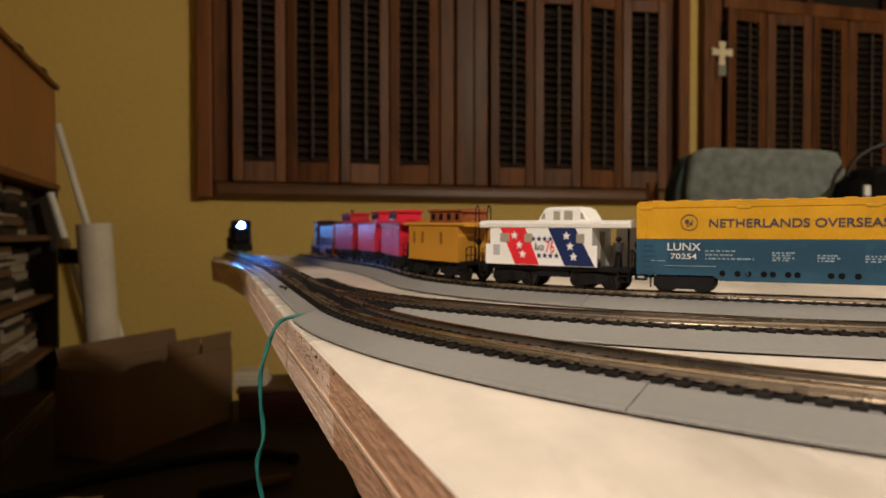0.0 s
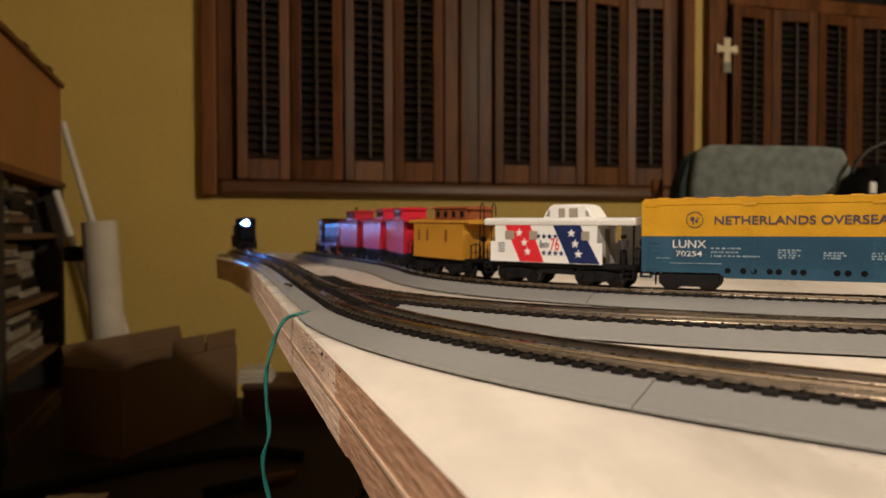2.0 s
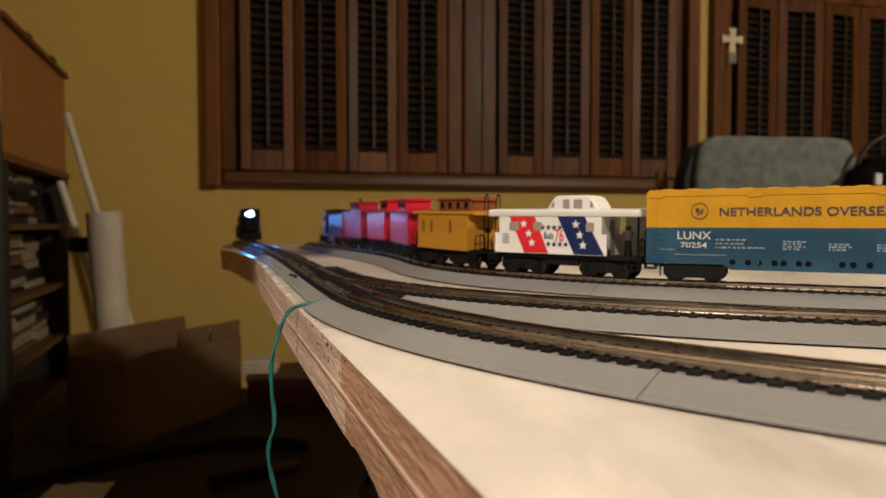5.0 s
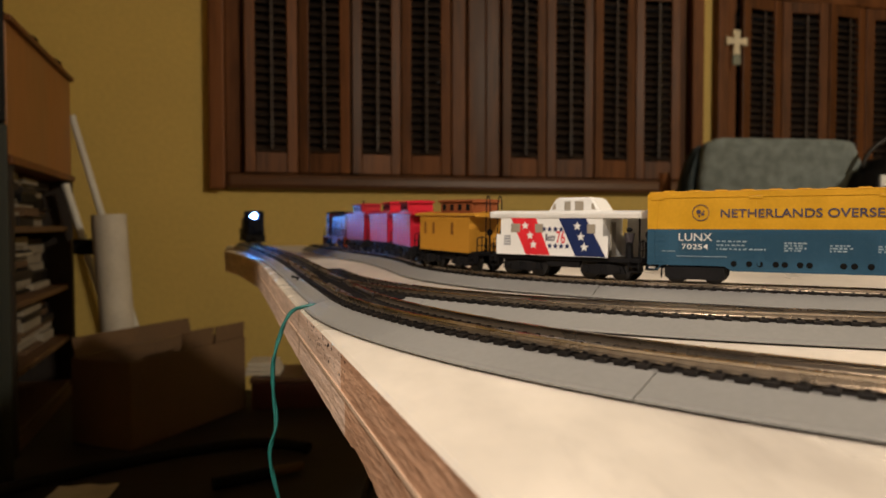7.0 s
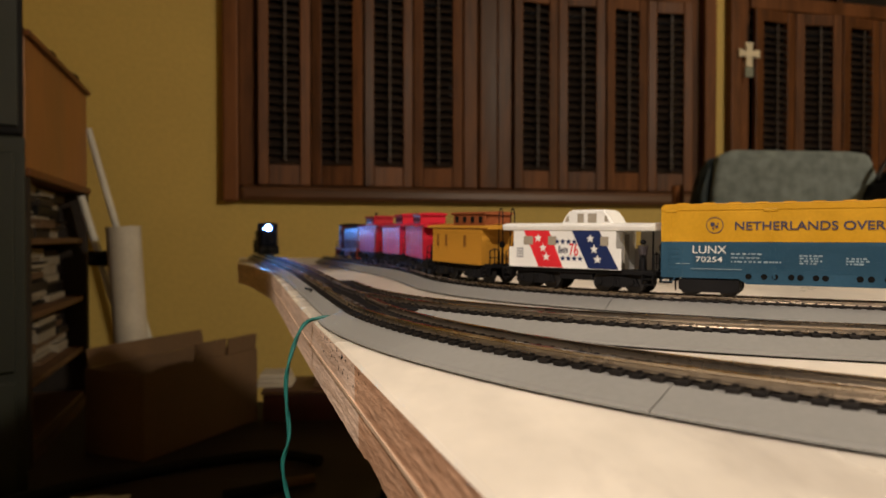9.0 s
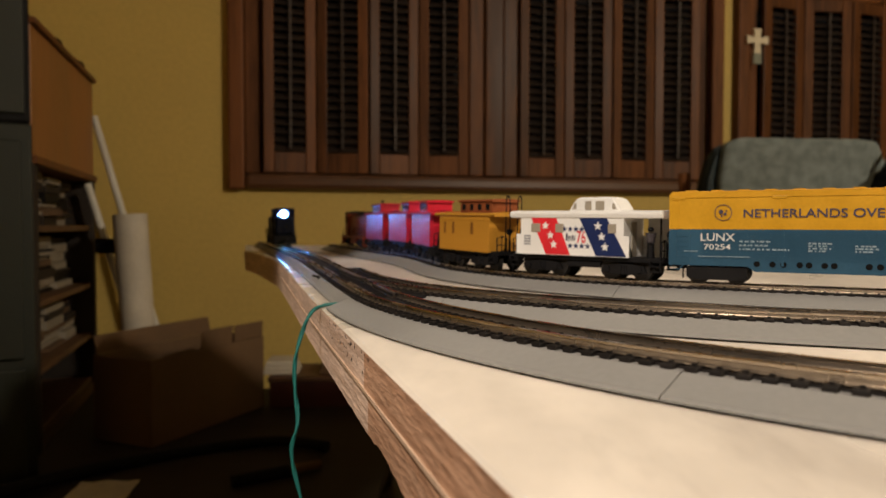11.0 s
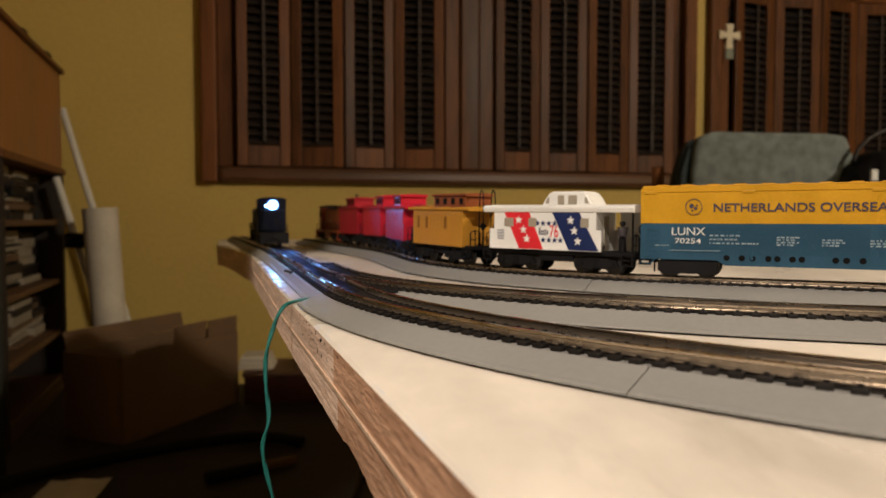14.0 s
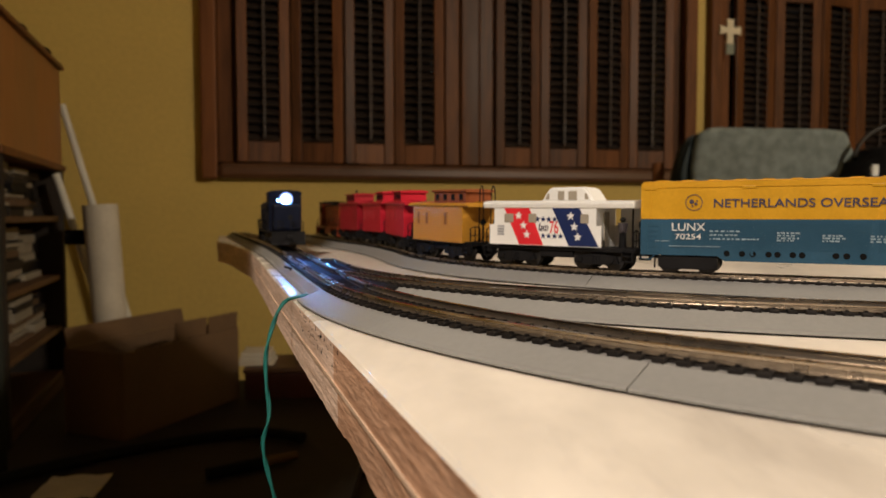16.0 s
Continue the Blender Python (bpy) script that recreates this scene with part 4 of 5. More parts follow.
def diesel(name, label, m, half, body, roof, cab, lit, w=0.0140):
    """A hood diesel facing +x; lit adds the glowing headlights and the halo ring."""
    ob = thing(name, label, "model locomotive", m)
    bm = bmesh.new()
    box(bm, -half, half, -0.0152, 0.0152, 0.0110, 0.0140, 0.0012)
    box(bm, -0.022, 0.022, -0.0130, 0.0130, 0.0035, 0.0110, 0.0015)
    for sx in (-1, 1):
        prism(bm, [(sx * half, 0.0140), (sx * half, 0.0045), (sx * (half + 0.0020), 0.0020), (sx * (half - 0.0010), 0.0045), (sx * (half - 0.0010), 0.0140)], -0.0150, 0.0150)
    part("frame", bm, M_BLACK if lit else body, ob)
    # long hood and short hood
    bm = bmesh.new()
    hw = 0.0128 if lit else 0.0108
    box(bm, -half + 0.010, half - 0.040, -hw, hw, 0.0140, 0.0405, 0.0012)
    for i in range(14):
        x = -half + 0.016 + i * 0.0062
        for sy in (-1, 1):
            box(bm, x, x + 0.0045, sy * hw - 0.0003, sy * hw + 0.0003, 0.016, 0.036)
    part("long_hood", bm, body, ob)
    bm = bmesh.new()
    nose = 0.0395 if lit else 0.0300
    box(bm, half - 0.026, half - 0.008, -hw, hw, 0.0140, nose, 0.0030)
    part("short_hood", bm, body, ob)
    bm = bmesh.new()
    box(bm, half - 0.046, half - 0.024, -w, w, 0.0140, 0.0445 if not lit else 0.0490, 0.0010)
    cb = part("cab", bm, cab, ob)
    for sy in (-1, 1):
        bm = bmesh.new()
        for x0, x1 in ((half - 0.043, half - 0.0365), (half - 0.0345, half - 0.028)):
            box(bm, x0, x1, sy * w - 0.0003, sy * w + 0.0003, 0.0320, 0.0395)
        part("window", bm, M_HOLE, cb)
    bm = bmesh.new()
    for y0, y1 in ((-0.0120, -0.0065), (0.0065, 0.0120)):
        box(bm, half - 0.0242, half - 0.0236, y0, y1, 0.0330, 0.0400)
    part("windscreen", bm, M_HOLE, cb)
    bm = bmesh.new()
    cz = 0.0491 if lit else 0.0446
    roof_slab(bm, half - 0.047, half - 0.023, w + 0.0006, cz, cz + 0.0035, 0.0004)
    roof_slab(bm, -half + 0.010, half - 0.047, 0.0110, 0.0406, 0.0432, 0.0004)
    for i in range(3):
        cyl(bm, (-half + 0.030 + i * 0.022, 0, 0.042), (-half + 0.030 + i * 0.022, 0, 0.0455), 0.0050, seg=16)
    part("roof", bm, roof, ob)
    for sx in (-1, 1):
        truck(ob, sx * (half - 0.034), 0.034)
        coupler(ob, sx * half, sx)
        railing(ob, sx * (half - 0.0012), 0.0135)
    for sy in (-1, 1):
        bm = bmesh.new()
        tube(bm, [(-half + 0.004, sy * 0.0158, 0.0240), (half - 0.050, sy * 0.0158, 0.0240)], 0.0004, 6)
        for i in range(7):
            x = -half + 0.004 + i * (2 * half - 0.054) / 6
            cyl(bm, (x, sy * 0.0158, 0.0140), (x, sy * 0.0158, 0.0240), 0.0004, seg=6)
        part("handrail", bm, M_BLACK, ob)
    # headlight
    bm = bmesh.new()
    hx, hz = half - 0.0230, 0.0440
    if lit:
        cyl(bm, (hx - 0.006, 0, hz), (hx + 0.0064, 0, hz), 0.0046, seg=24, caps=False)
        bmesh.ops.solidify(bm, geom=bm.faces[:], thickness=0.0005)
        cyl(bm, (hx - 0.006, -0.0068, hz - 0.0012), (hx + 0.0022, -0.0068, hz - 0.0012), 0.0014, seg=12)
    else:
        box(bm, hx - 0.004, hx + 0.001, -0.005, 0.005, hz - 0.001, hz + 0.0035, 0.0008)
    hb = part("headlight_housing", bm, cab, ob)
    if lit:
        bm = bmesh.new()
        bmesh.ops.create_uvsphere(bm, u_segments=16, v_segments=10, radius=0.0038, matrix=Matrix.Translation((hx - 0.0004, 0, hz)))
        # added glowing ring, imitates the blue bloom round the headlight
        halo = bmesh.new()
        cyl(halo, (hx + 0.0065, 0, hz), (hx + 0.0074, 0, hz), 0.0060, seg=24, caps=False)
        bmesh.ops.solidify(halo, geom=halo.faces[:], thickness=0.0014)
        part("halo_ring", halo, glow("blue_halo_glow", (0.03, 0.20, 1.0), LED * 0.0016), hb, "added glowing blue ring imitating the headlight's halo")
        part("headlight", bm, glow("blue_white_led", (0.10, 0.36, 1.0), LED), hb, "glowing blue-white headlight", True)
        bm = bmesh.new()
        bmesh.ops.create_uvsphere(bm, u_segments=12, v_segments=8, radius=0.0011, matrix=Matrix.Translation((hx + 0.0024, -0.0068, hz - 0.0012)))
        part("marker_light", bm, glow("blue_marker_led", (0.15, 0.45, 1.0), LED * 0.05), hb, "small glowing blue marker light", True)
    return ob


LED = 1150.0
S_BOX = on_track_c(0.130, 0.430)
boxcar(car_pose(track_c, S_BOX - 0.0900, 0.0635))
S_WHITE = on_track_c(0.0841, 0.4590) + 0.0012
white_caboose(car_pose(track_c, S_WHITE, 0.029))
figurine(car_pose(track_c, S_WHITE - 0.044, 0.004) @ Matrix.Translation((0.001, 0.008, 0.0128)) @ Matrix.Diagonal((1.2, 1.2, 1.0, 1)))
S_Y = S_WHITE + 0.0540 + 0.0425 + 0.0095
caboose("ochre_caboose", "ochre model caboose with a brown roof and cupola", car_pose(track_c, S_Y, 0.024), 0.0425, M_OCHRE, M_OCHRE, M_OXIDE, M_OXIDE, mat("ochre_shadow_pane", (0.20, 0.085, 0.018), 0.65, spec=0.1), (0.027, 0.0145, -0.012), (-0.0330, 0.0100), None, -0.0425)
S_R = S_Y + 0.0425 + 0.006
for nm, lb, bd, rf, cx, st, zt, trim in (("scarlet_caboose", "scarlet model caboose with a tall smoke stack, coupled in the train", M_RED2, M_RED2, (-0.012, 0.018), None, 0.0392, M_ROSE),
                                     ("bright_red_caboose", "bright red model caboose coupled behind the ochre one", M_RED2, M_RED2, (-0.036, -0.008), None, 0.0398, M_ROSE),
                                     ("crimson_caboose", "crimson model caboose with a dark red roof", M_RED1, M_RED1, (-0.015, 0.020), 0.002, 0.0410, M_RED2)):
    half = 0.0455
    caboose(nm, lb, car_pose(track_c, S_R + half + 0.003, 0.026), half, bd, rf, bd, rf, trim, (0.028, 0.008, -0.010), cx, st, zt=zt)
    S_R += 2 * half + 0.008
diesel("orange_diesel", "orange and black model diesel at the end of the train", car_pose(track_c, S_R + 0.083, 0.045), 0.078, M_ORANGE, M_BLACK, M_ORANGE, False)
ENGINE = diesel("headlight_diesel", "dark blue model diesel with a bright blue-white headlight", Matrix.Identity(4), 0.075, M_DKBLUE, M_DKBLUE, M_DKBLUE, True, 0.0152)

# ---- the green wire ----
def green_wire():
    m = mat("green_wire_insulation", (0.008, 0.125, 0.108), 0.5, vary=0.15, scale=60)
    ob = thing("green_wire", "thin green insulated wire hanging off the board edge", "wire")
    pts = [(-0.0640, 0.392, TOP + 0.0030), (-0.0755, 0.394, TOP + 0.0034), (-0.0860, 0.394, TOP - 0.0005), (-0.0925, 0.392, TOP - 0.0125), (-0.0955, 0.390, TOP - 0.0280), (-0.0955, 0.388, TOP - 0.046), (-0.0940, 0.386, TOP - 0.064), (-0.0965, 0.384, TOP - 0.078), (-0.0950, 0.383, TOP - 0.092), (-0.0895, 0.382, TOP - 0.110), (-0.0820, 0.381, TOP - 0.135), (-0.0740, 0.380, TOP - 0.175)]
    pts = [Vector((p[0] * 0.955, p[1] * 0.955, TOP + (p[2] - TOP) * 0.955 - 0.0012)) for p in pts]
    fine = []
    for i in range(len(pts) - 1):
        p0, p1, p2, p3 = pts[max(i - 1, 0)], pts[i], pts[i + 1], pts[min(i + 2, len(pts) - 1)]
        for k in range(5):
            t = k / 5
            fine.append(0.5 * (2 * p1 + (p2 - p0) * t + (2 * p0 - 5 * p1 + 4 * p2 - p3) * t * t + (3 * p1 - p0 - 3 * p2 + p3) * t ** 3))
    bm = bmesh.new()
    tube(bm, fine, 0.0009, 8)
    tube(bm, [p + Vector((0.0009 * math.sin(i * 0.5), 0.0009 * math.cos(i * 0.5), 0)) for i, p in enumerate(fine)], 0.0008, 8)
    part("strand", bm, m, ob, smooth=True)


green_wire()

# ---- clutter round the board ----
M_CAB = mat("orange_brown_veneer", (0.30, 0.125, 0.035), 0.45, vary=0.2, scale=4, fine=60, stretch=(1, 1, 0.15))
# brown lowered below plain cardboard: part of the corner's shade is in it
M_CARD = mat("shaded_brown_cardboard", (0.13, 0.075, 0.037), 0.9, vary=0.15, scale=6, fine=150, stretch=(1, 1, 0.3))
M_ROLL = mat("white_roll_paper", (0.55, 0.50, 0.42), 0.7, vary=0.1, scale=12)
# paper darkened in its colour for the shade inside the shelf
M_PAPER = mat("shaded_paper", (0.30, 0.26, 0.20), 0.8, vary=0.12, scale=20, rnd=0.4)
M_POLE = mat("white_pole", (0.62, 0.60, 0.54), 0.5, vary=0.1)
M_DGREEN = mat("dark_green_enamel", (0.009, 0.012, 0.006), 0.6, vary=0.25, scale=5)
M_CHAIR = mat("blue_green_upholstery", (0.172, 0.202, 0.195), 0.95, vary=0.28, scale=38, fine=420, bump=0.9, dist=0.002)
M_CHSIDE = mat("dark_teal_side", (0.022, 0.032, 0.036), 0.9, vary=0.2, scale=10, fine=260)
M_SHELF = mat("brown_shelf_board", (0.11, 0.052, 0.02), 0.6, vary=0.3, scale=5, fine=60, stretch=(0.15, 1, 1))
# dark wood, with the shade of shelf and low table put into its colour
M_LOW = mat("dark_shaded_wood", (0.018, 0.011, 0.007), 0.75, vary=0.35, scale=4, fine=60, stretch=(0.15, 1, 1))

CABM = Matrix.Translation((-0.963, 1.55, 0)) @ Matrix.Rotation(math.atan2(0.658, -0.211), 4, "Z")   # x away along its face, +y to the left


def side_cabinet():
    ob = thing("cabinet", "orange-brown wooden wall cabinet on a full paper shelf", "cabinet", CABM)
    bm = bmesh.new()
    box(bm, 0, 0.69, 0.004, 0.40, 0.955, 1.250, 0.002)
    part("door_front", bm, M_CAB, ob)
    for z0, z1, o in ((1.250, 1.264, -0.008), (0.935, 0.954, -0.006)):
        bm = bmesh.new()
        box(bm, -0.005, 0.695, o, 0.40, z0, z1, 0.002)
        part("edge_board", bm, M_WOOD, ob)
    for x0, x1 in ((0.0, 0.03), (0.655, 0.69)):
        bm = bmesh.new()
        box(bm, x0, x1, 0.0, 0.40, 0.0, 0.934, 0.002)
        part("side_post", bm, M_LOW, ob)
    for z in (0.78, 0.60, 0.44, 0.30):
        bm = bmesh.new()
        box(bm, 0.031, 0.654, 0.01, 0.40, z, z + 0.016, 0.002)
        part("shelf", bm, M_SHELF, ob)
    bm = bmesh.new()
    box(bm, 0.031, 0.654, 0.39, 0.40, 0.0, 0.934)
    part("back_panel", bm, M_LOW, ob)
    bm = bmesh.new()
    box(bm, 0.031, 0.654, 0.005, 0.02, 0.04, 0.298)
    part("lower_panel", bm, M_SHELF, ob)


def paper_stacks():
    rng = random.Random(11)
    for z, h in ((0.796, 0.13), (0.616, 0.15), (0.456, 0.13)):
        x = 0.05
        while x < 0.60:
            w = rng.uniform(0.16, 0.25)
            ob = thing("paper_stack", "untidy stack of papers and magazines on the shelf", "paper", CABM @ Matrix.Translation((x, 0.03 + rng.uniform(0, 0.02), z)), "shelf papers")
            zz = 0.0
            while zz < h * rng.uniform(0.8, 1.0):
                t = rng.choice((0.006, 0.010, 0.018, 0.026))
                bm = bmesh.new()
                box(bm, rng.uniform(0, 0.015), min(w, 0.645 - x) - rng.uniform(0, 0.02), rng.uniform(0, 0.03), 0.27, zz, zz + t - 0.001, 0.001)
                part("magazine", bm, rng.choice((M_PAPER, M_PAPER, M_BLACK, M_CARD, M_LOW)), ob)
                zz += t
            x += w + 0.005
    for x, y, rx, h in ((0.10, 0.05, 0.028, 0.035), (0.28, 0.03, 0.030, 0.026), (0.56, 0.03, 0.032, 0.030)):
        ob = thing("knick_knack", "small dark object lying on the cabinet top", "ornament", CABM @ Matrix.Translation((x, y, 1.264)))
        bm = bmesh.new()
        bmesh.ops.create_icosphere(bm, subdivisions=2, radius=1, matrix=Matrix.Translation((0, 0, h * 0.5)) @ Matrix.Diagonal((rx * 1.6, 0.03, h * 0.5, 1)))
        box(bm, -rx, rx, -0.02, 0.02, 0, h * 0.4, 0.004)
        part("body", bm, M_BLACK, ob)
    ob = thing("antenna", "thin pale rod standing on the cabinet top", "rod", CABM @ Matrix.Translation((0.12, 0.05, 1.264)))
    bm = bmesh.new()
    cyl(bm, (0, 0, 0.0), (0.02, 0.0, 0.17), 0.004, 0.003)
    cyl(bm, (0, 0, 0.0), (0, 0.0, 0.012), 0.014, 0.010)
    part("rod", bm, M_POLE, ob)


def poles_and_roll():
    for a, b in (((-1.196, 2.25, 1.151), (-0.867, 2.25, 0.0)), ((-1.134, 2.09, 0.922), (-0.853, 2.09, 0.0))):
        ob = thing("white_pole", "long white pole leaning against the cabinet", "pole")
        bm = bmesh.new()
        cyl(bm, a, b, 0.011, seg=12)
        part("pole", bm, M_POLE, ob)
        bm = bmesh.new()
        d = (Vector(b) - Vector(a)).normalized()
        cyl(bm, Vector(b) - d * 0.03, Vector(b), 0.0125, seg=12)
        part("end_cap", bm, M_PAPER, ob)
    ob = thing("paper_roll", "thick white paper roll standing on end", "paper roll")
    bm = bmesh.new()
    a, b = Vector((-0.905, 1.99, 0.0)), Vector((-0.958, 1.99, 0.828))
    d = (b - a).normalized()
    cyl(bm, a, b, 0.043, 0.047, seg=32, caps=False)
    cyl(bm, a, b, 0.036, 0.040, seg=32, caps=False)
    part("sheet", bm, M_ROLL, ob, smooth=True)
    bm = bmesh.new()
    cyl(bm, a + d * 0.01, b - d * 0.012, 0.035, 0.039, seg=24)
    part("core", bm, M_ROLL, ob)
    ob = thing("black_clamp", "black spring clamp gripping the poles", "clamp", Matrix.Translation((-1.05, 2.05, 0.735)))
    bm = bmesh.new()
    box(bm, -0.035, 0.03, -0.02, 0.02, -0.022, 0.022, 0.006)
    cyl(bm, (-0.02, -0.03, 0.0), (0.03, -0.025, 0.015), 0.010, seg=10)
    part("jaw", bm, M_BLACK, ob)


def cardboard_box():
    near, right, left = Vector((-0.725, 1.60)), Vector((-0.540, 1.976)), Vector((-0.905, 1.655))
    ax, ay = right - near, left - near
    ob = thing("cardboard_box", "open brown cardboard box with raised flaps", "box", Matrix(((ax.normalized().x, ay.normalized().x, 0, near.x), (ax.normalized().y, ay.normalized().y, 0, near.y), (0, 0, 1, 0.272), (0, 0, 0, 1))))
    lx, ly, h, t = ax.length, ay.length, 0.206, 0.004
    for nm, c in (("side_panel", (0, lx, 0, t, 0, h)), ("side_panel", (0, lx, ly - t, ly, 0, h)), ("end_panel", (0, t, t + 0.001, ly - t - 0.001, 0, h)), ("end_panel", (lx - t, lx, t + 0.001, ly - t - 0.001, 0, h)), ("bottom_panel", (t, lx - t, t, ly - t, 0.001, t))):
        bm = bmesh.new()
        box(bm, *c, 0.001)
        part(nm, bm, M_CARD, ob)
    for x0, x1, y, ang, hh in ((lx * 0.40, lx * 0.675, 0.0, 6, 0.048), (lx * 0.70, lx * 0.985, 0.0, 3, 0.045), (0.01, lx - 0.01, ly - t, -14, 0.048)):
        bm = bmesh.new()
        box(bm, x0, x1, 0, t, 0.001, hh, 0.001, m=Matrix.Translation((0, y, h)) @ Matrix.Rotation(radians(ang), 4, "X"))
        part("flap", bm, M_CARD, ob)


def low_table():
    ob = thing("low_table", "low dark wooden table under the cardboard box", "table")
    bm = bmesh.new()
    box(bm, -1.30, -0.16, 1.12, 2.22, 0.238, 0.270, 0.004)
    part("tabletop", bm, M_LOW, ob)
    for x in (-1.24, -0.24):
        for y in (1.18, 2.12):
            bm = bmesh.new()
            box(bm, x - 0.03, x + 0.03, y - 0.03, y + 0.03, 0, 0.2375, 0.003)
            part("leg", bm, M_LOW, ob)
    ob = thing("black_cable", "thick black cable curving across the low table", "cable")
    bm = bmesh.new()
    pts = [(-0.93 + 0.62 * t, 1.22 + 0.40 * math.sin(t * 2.0), 0.283 + 0.004 * math.sin(9 * t)) for t in [k / 24 for k in range(25)]]
    tube(bm, pts, 0.013, 10)
    part("sheath", bm, M_BLACK, ob)
    ob = thing("paper_sheet", "crumpled pale sheet on the low table", "paper", Matrix.Translation((-0.705, 1.325, 0.2705)) @ Matrix.Rotation(0.15, 4, "Z"))
    bm = bmesh.new()
    bmesh.ops.create_grid(bm, x_segments=10, y_segments=8, size=0.5, matrix=Matrix.Diagonal((0.115, 0.12, 1, 1)))
    for v in bm.verts:
        v.co.z = 0.004 + 0.006 * noise.noise(v.co * 30)
    bmesh.ops.solidify(bm, geom=bm.faces[:], thickness=0.0008)
    part("sheet", bm, M_ROLL, ob)
    ob = thing("red_crate", "dark red box on the low table", "box", Matrix.Translation((-0.42, 2.08, 0.2705)) @ Matrix.Rotation(0.12, 4, "Z"))
    bm = bmesh.new()
    box(bm, -0.14, 0.22, -0.10, 0.10, 0, 0.075, 0.004)
    part("body", bm, mat("dark_red_board", (0.05, 0.009, 0.007), 0.7), ob)
    bm = bmesh.new()
    box(bm, -0.145, 0.225, -0.105, 0.105, 0.076, 0.090, 0.004)
    part("lid", bm, mat("brown_board", (0.09, 0.04, 0.02), 0.6), ob)
    for x, l, z, r in ((-0.53, 0.10, 0.3615, 0.1), (-0.34, 0.13, 0.3615, -0.2)):
        ob = thing("folded_paper", "pale folded papers lying on the dark red box", "paper", Matrix.Translation((x, 2.05, z)) @ Matrix.Rotation(r, 4, "Z"))
        for k in range(3):
            bm = bmesh.new()
            box(bm, -l / 2 + k * 0.004, l / 2 - k * 0.006, -0.05, 0.05, k * 0.013, k * 0.013 + 0.012, 0.002)
            part("fold", bm, M_ROLL if x < -0.4 else M_CARD, ob)
    ob = thing("dark_tool", "dark tool with a pale handle on the low table", "tool", Matrix.Translation((-0.385, 1.42, 0.270)) @ Matrix.Rotation(0.6, 4, "Z"))
    bm = bmesh.new()
    cyl(bm, (-0.09, 0, 0.012), (0.03, 0, 0.012), 0.012, seg=14)
    part("body", bm, M_BLACK, ob)
    bm = bmesh.new()
    cyl(bm, (0.031, 0, 0.012), (0.10, 0, 0.012), 0.011, 0.009, seg=14)
    part("handle", bm, M_CARD, ob)


def green_locker():
    ob = thing("locker", "narrow dark green metal locker with a black case on top", "cabinet", Matrix.Translation((-0.886, 1.42, 0)) @ Matrix.Rotation(radians(32.9), 4, "Z"))
    bm = bmesh.new()
    box(bm, -0.42, 0, 0, 0.06, 0.02, 1.005, 0.005)
    part("body", bm, M_DGREEN, ob)
    for z0, z1 in ((0.06, 0.50), (0.52, 0.97)):
        bm = bmesh.new()
        box(bm, -0.40, -0.02, -0.012, -0.001, z0, z1, 0.004)
        d = part("drawer", bm, M_DGREEN, ob)
        bm = bmesh.new()
        box(bm, -0.26, -0.16, -0.030, -0.013, (z0 + z1) / 2 - 0.01, (z0 + z1) / 2 + 0.01, 0.004)
        part("handle", bm, M_STEEL, d)
    bm = bmesh.new()
    box(bm, -0.41, -0.01, 0.01, 0.055, 0.0, 0.02)
    part("plinth", bm, M_BLACK, ob)
    ob = thing("black_case", "tall black case standing on the green locker", "case", Matrix.Translation((-0.892, 1.425, 1.005)) @ Matrix.Rotation(radians(33.2), 4, "Z"))
    bm = bmesh.new()
    box(bm, -0.36, 0, 0, 0.05, 0, 0.50, 0.008)
    part("body", bm, M_BLACK, ob)
    bm = bmesh.new()
    box(bm, -0.35, -0.01, -0.006, -0.001, 0.02, 0.48, 0.003)
    part("front_panel", bm, M_DGREEN, ob)


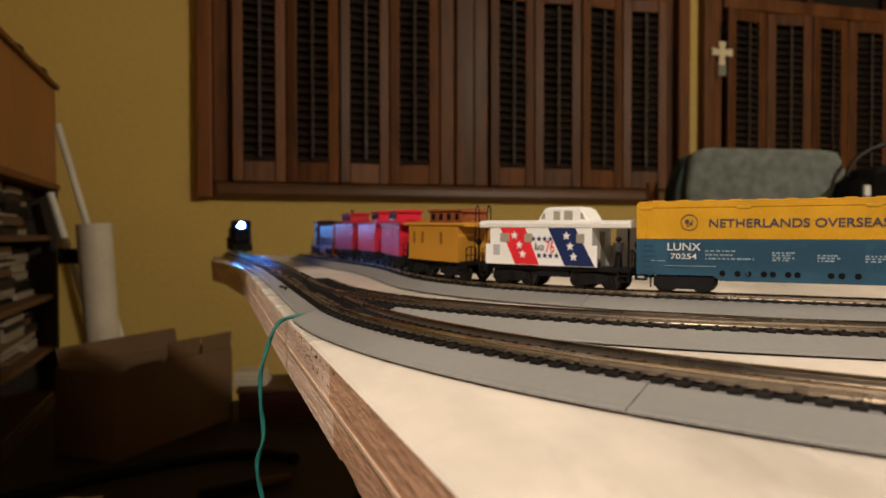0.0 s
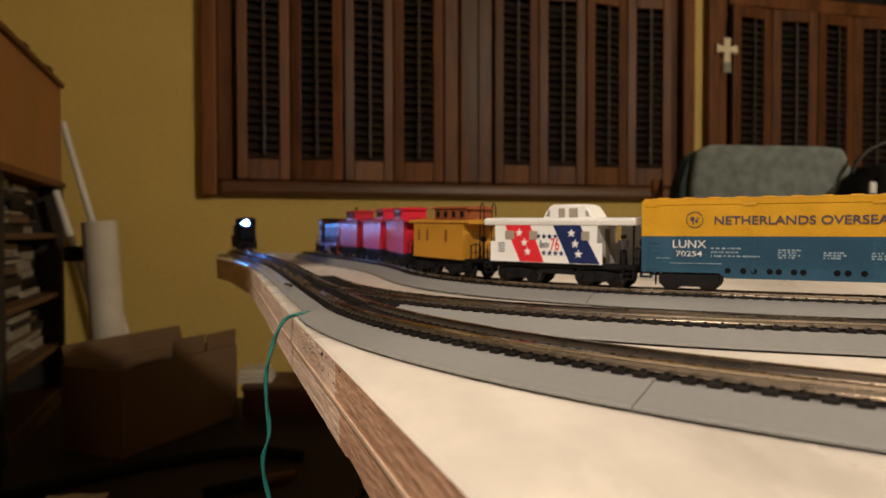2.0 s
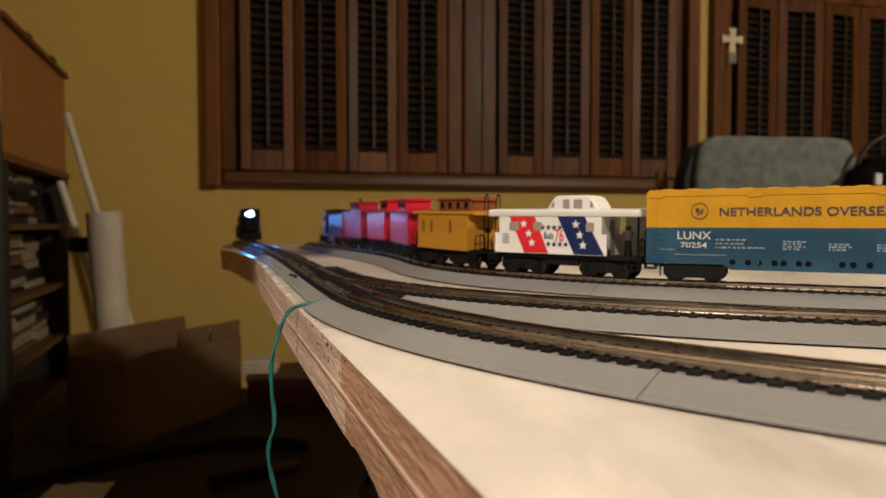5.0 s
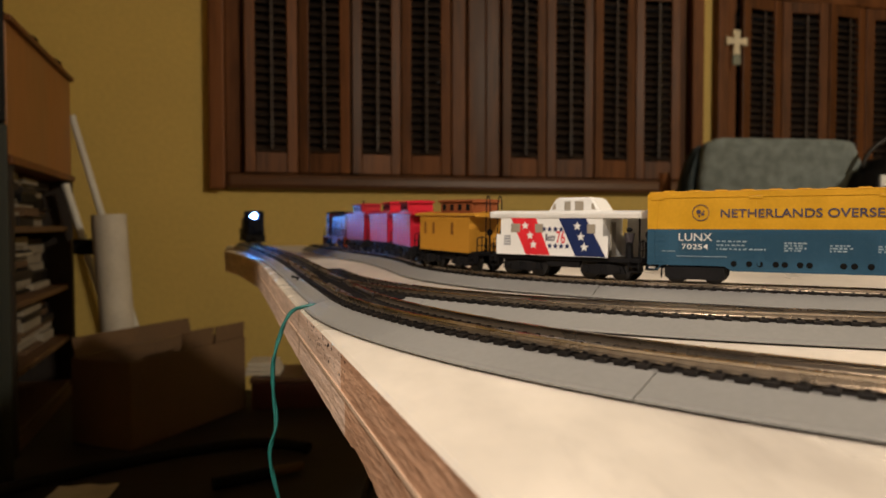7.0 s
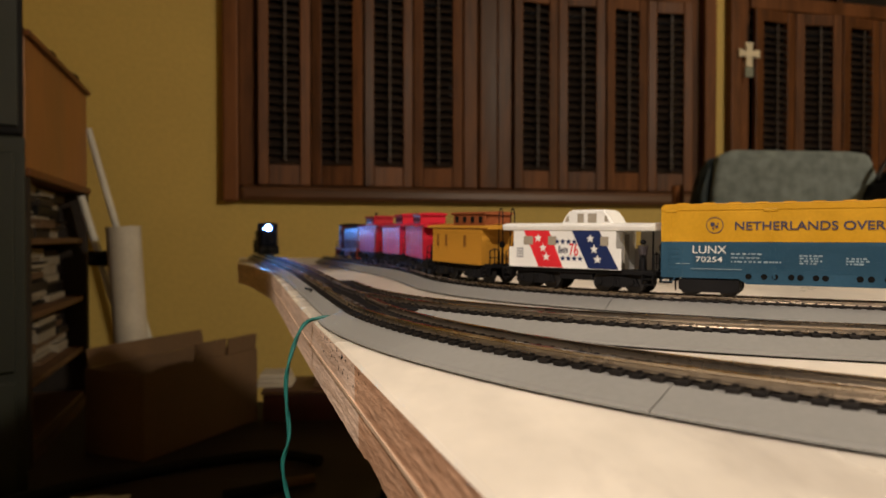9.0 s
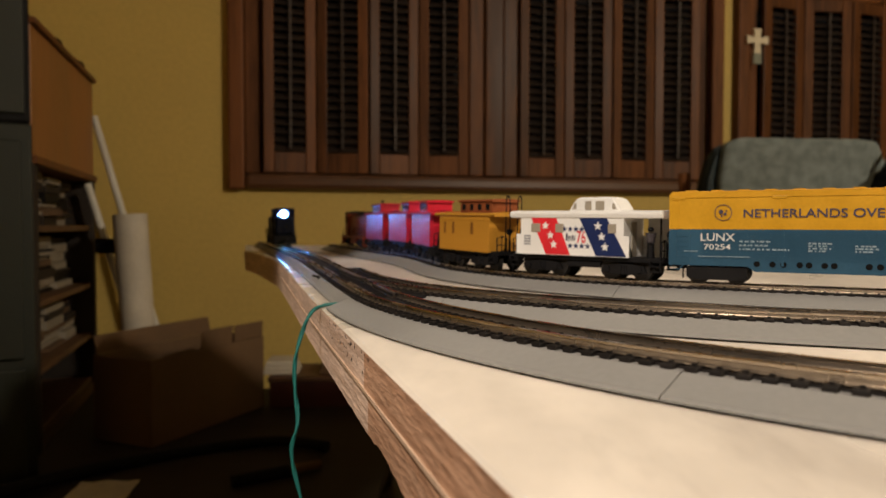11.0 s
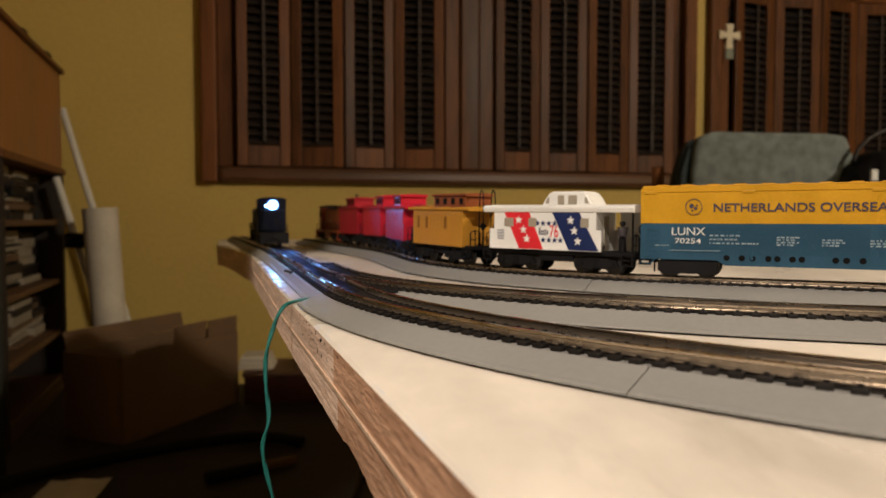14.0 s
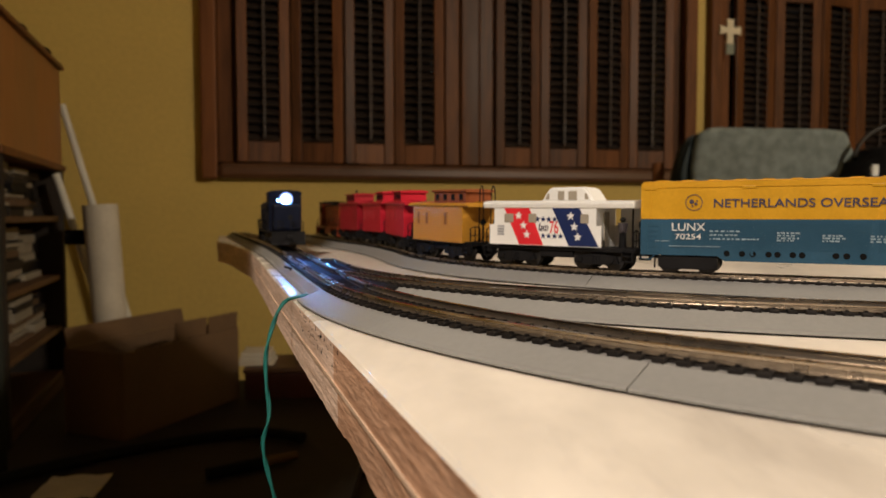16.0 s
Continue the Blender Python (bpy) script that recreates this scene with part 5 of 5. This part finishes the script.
def armchair():
    ob = thing("armchair", "blue-green upholstered armchair with a wooden frame", "chair", Matrix.Translation((0.985, 2.02, 0)) @ Matrix.Rotation(radians(-10), 4, "Z"))
    bm = bmesh.new()
    prism(bm, [(-0.245, 0.42), (0.235, 0.42), (0.215, 0.90), (0.170, 1.030), (0.12, 1.038), (-0.19, 1.050), (-0.232, 1.030), (-0.245, 0.93)], -0.060, 0.060)
    bmesh.ops.bevel(bm, geom=bm.edges[:], offset=0.022, segments=4, profile=0.6, affect="EDGES")
    b = part("back_cushion", bm, M_CHAIR, ob, "blue-green woven back cushion", True)
    # left side of the cushion, much darker than its front
    bm = bmesh.new()
    prism(bm, [(-0.285, 0.42), (-0.250, 0.42), (-0.247, 0.96), (-0.232, 1.038), (-0.262, 1.00), (-0.285, 0.92)], -0.05, 0.075)
    bmesh.ops.bevel(bm, geom=bm.edges[:], offset=0.010, segments=3, affect="EDGES")
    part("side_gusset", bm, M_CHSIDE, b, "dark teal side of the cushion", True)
    bm = bmesh.new()
    box(bm, -0.27, 0.27, -0.52, -0.07, 0.36, 0.47, 0.03)
    part("seat_cushion", bm, M_CHAIR, ob, smooth=True)
    for sx in (-1, 1):
        bm = bmesh.new()
        tube(bm, [(sx * 0.335, 0.05, 0.0), (sx * 0.330, 0.06, 0.5), (sx * 0.318, 0.05, 0.80), (sx * 0.325, 0.03, 0.955)], 0.018, 10)
        part("back_post", bm, M_WOOD, ob)
        bm = bmesh.new()
        box(bm, sx * 0.31 - 0.025, sx * 0.31 + 0.025, -0.56, 0.04, 0.60, 0.63, 0.008)
        part("armrest", bm, M_WOOD, ob)
        bm = bmesh.new()
        box(bm, sx * 0.31 - 0.02, sx * 0.31 + 0.02, -0.54, -0.49, 0.0, 0.598, 0.006)
        part("front_leg", bm, M_WOOD, ob)
    bm = bmesh.new()
    box(bm, -0.31, 0.31, -0.50, 0.03, 0.32, 0.358, 0.006)
    part("seat_frame", bm, M_WOOD, ob)


def black_bag():
    ob = thing("black_bag", "black equipment bag with a thin carry handle", "bag", Matrix.Translation((1.256, 1.90, 0.0)))
    bm = bmesh.new()
    prism(bm, [(-0.15, 0.70), (0.28, 0.70), (0.28, 0.94), (0.20, 0.975), (-0.06, 0.985), (-0.115, 0.96), (-0.15, 0.86)], -0.11, 0.11)
    bmesh.ops.bevel(bm, geom=bm.edges[:], offset=0.02, segments=3, affect="EDGES")
    part("body", bm, M_BLACK, ob, smooth=True)
    bm = bmesh.new()
    tube(bm, [(-0.115 + 0.30 * (1 - math.cos(t)) / 2, 0.0, 0.945 + 0.105 * math.sin(t)) for t in [math.pi * k / 16 for k in range(17)]], 0.006, 8)
    part("handle", bm, M_STEEL, ob)
    bm = bmesh.new()
    box(bm, -0.140, -0.122, -0.122, -0.1115, 0.895, 0.925, 0.003)
    part("white_tag", bm, M_PALE, ob, "small white tag")
    bm = bmesh.new()
    box(bm, -0.108, 0.27, -0.119, -0.1115, 0.890, 0.896, 0.002)
    part("zip", bm, M_STEEL, ob)
    st = thing("side_stand", "dark wooden stand under the black bag", "stand", Matrix.Translation((1.36, 1.90, 0)))
    bm = bmesh.new()
    box(bm, -0.28, 0.32, -0.16, 0.16, 0.672, 0.6985, 0.004)
    part("tabletop", bm, M_LOW, st)
    for x in (-0.25, 0.28):
        for y in (-0.13, 0.13):
            bm = bmesh.new()
            box(bm, x - 0.02, x + 0.02, y - 0.02, y + 0.02, 0, 0.6715, 0.003)
            part("leg", bm, M_LOW, st)


def cross():
    ob = thing("wall_cross", "cream cross hanging on the brown window frame", "cross", WALL @ Matrix.Translation((1.259, -0.053, 1.572)))
    m = mat("cream_ceramic", (0.66, 0.58, 0.42), 0.4, vary=0.12, scale=40)
    bm = bmesh.new()
    for pts in ([(-0.017, -0.055), (0.017, -0.055), (0.013, -0.01), (0.013, 0.012), (0.018, 0.046), (-0.018, 0.046), (-0.013, 0.012), (-0.013, -0.01)],):
        prism(bm, pts, -0.006, 0.006)
    prism(bm, [(-0.050, -0.017), (-0.012, -0.011), (0.012, -0.011), (0.050, -0.017), (0.050, 0.017), (0.012, 0.011), (-0.012, 0.011), (-0.050, 0.017)], -0.0065, 0.0055)
    part("cross_body", bm, m, ob)
    bm = bmesh.new()
    box(bm, -0.019, 0.019, -0.008, 0.004, -0.100, -0.057, 0.003)
    part("lower_plaque", bm, mat("grey_green_glass", (0.22, 0.24, 0.20), 0.15, vary=0.1), ob, "greyish lower plaque")
    bm = bmesh.new()
    cyl(bm, (0, 0.003, 0.046), (0, 0.004, 0.12), 0.0025, seg=8)
    part("cord", bm, M_BLACK, ob)


side_cabinet()
paper_stacks()
poles_and_roll()
low_table()
cardboard_box()
green_locker()
armchair()
black_bag()
cross()


# ---- what moves ----
def engine_pose(y):
    """The engine's pose with its headlight at that depth on the front track, facing the near end."""
    s = (y - 0.3716) / math.sin(radians(72.6)) + 0.055
    return car_pose(track_a, s, 0.041) @ pose(0, 0, 0, 0, 0, 180)


def motions():
    rows = ((0.0, 1.130), (4.0, 1.127), (8.0, 1.120), (9.0, 1.110), (9.6, 1.083), (10.4, 1.015), (11.5, 0.925), (12.0, 0.900), (12.5, 0.866), (13.0, 0.832), (13.5, 0.800), (14.0, 0.770), (14.5, 0.740), (15.0, 0.712), (15.5, 0.686), (16.0, 0.655))
    walk(ENGINE, [(t, engine_pose(y)) for t, y in rows])


motions()
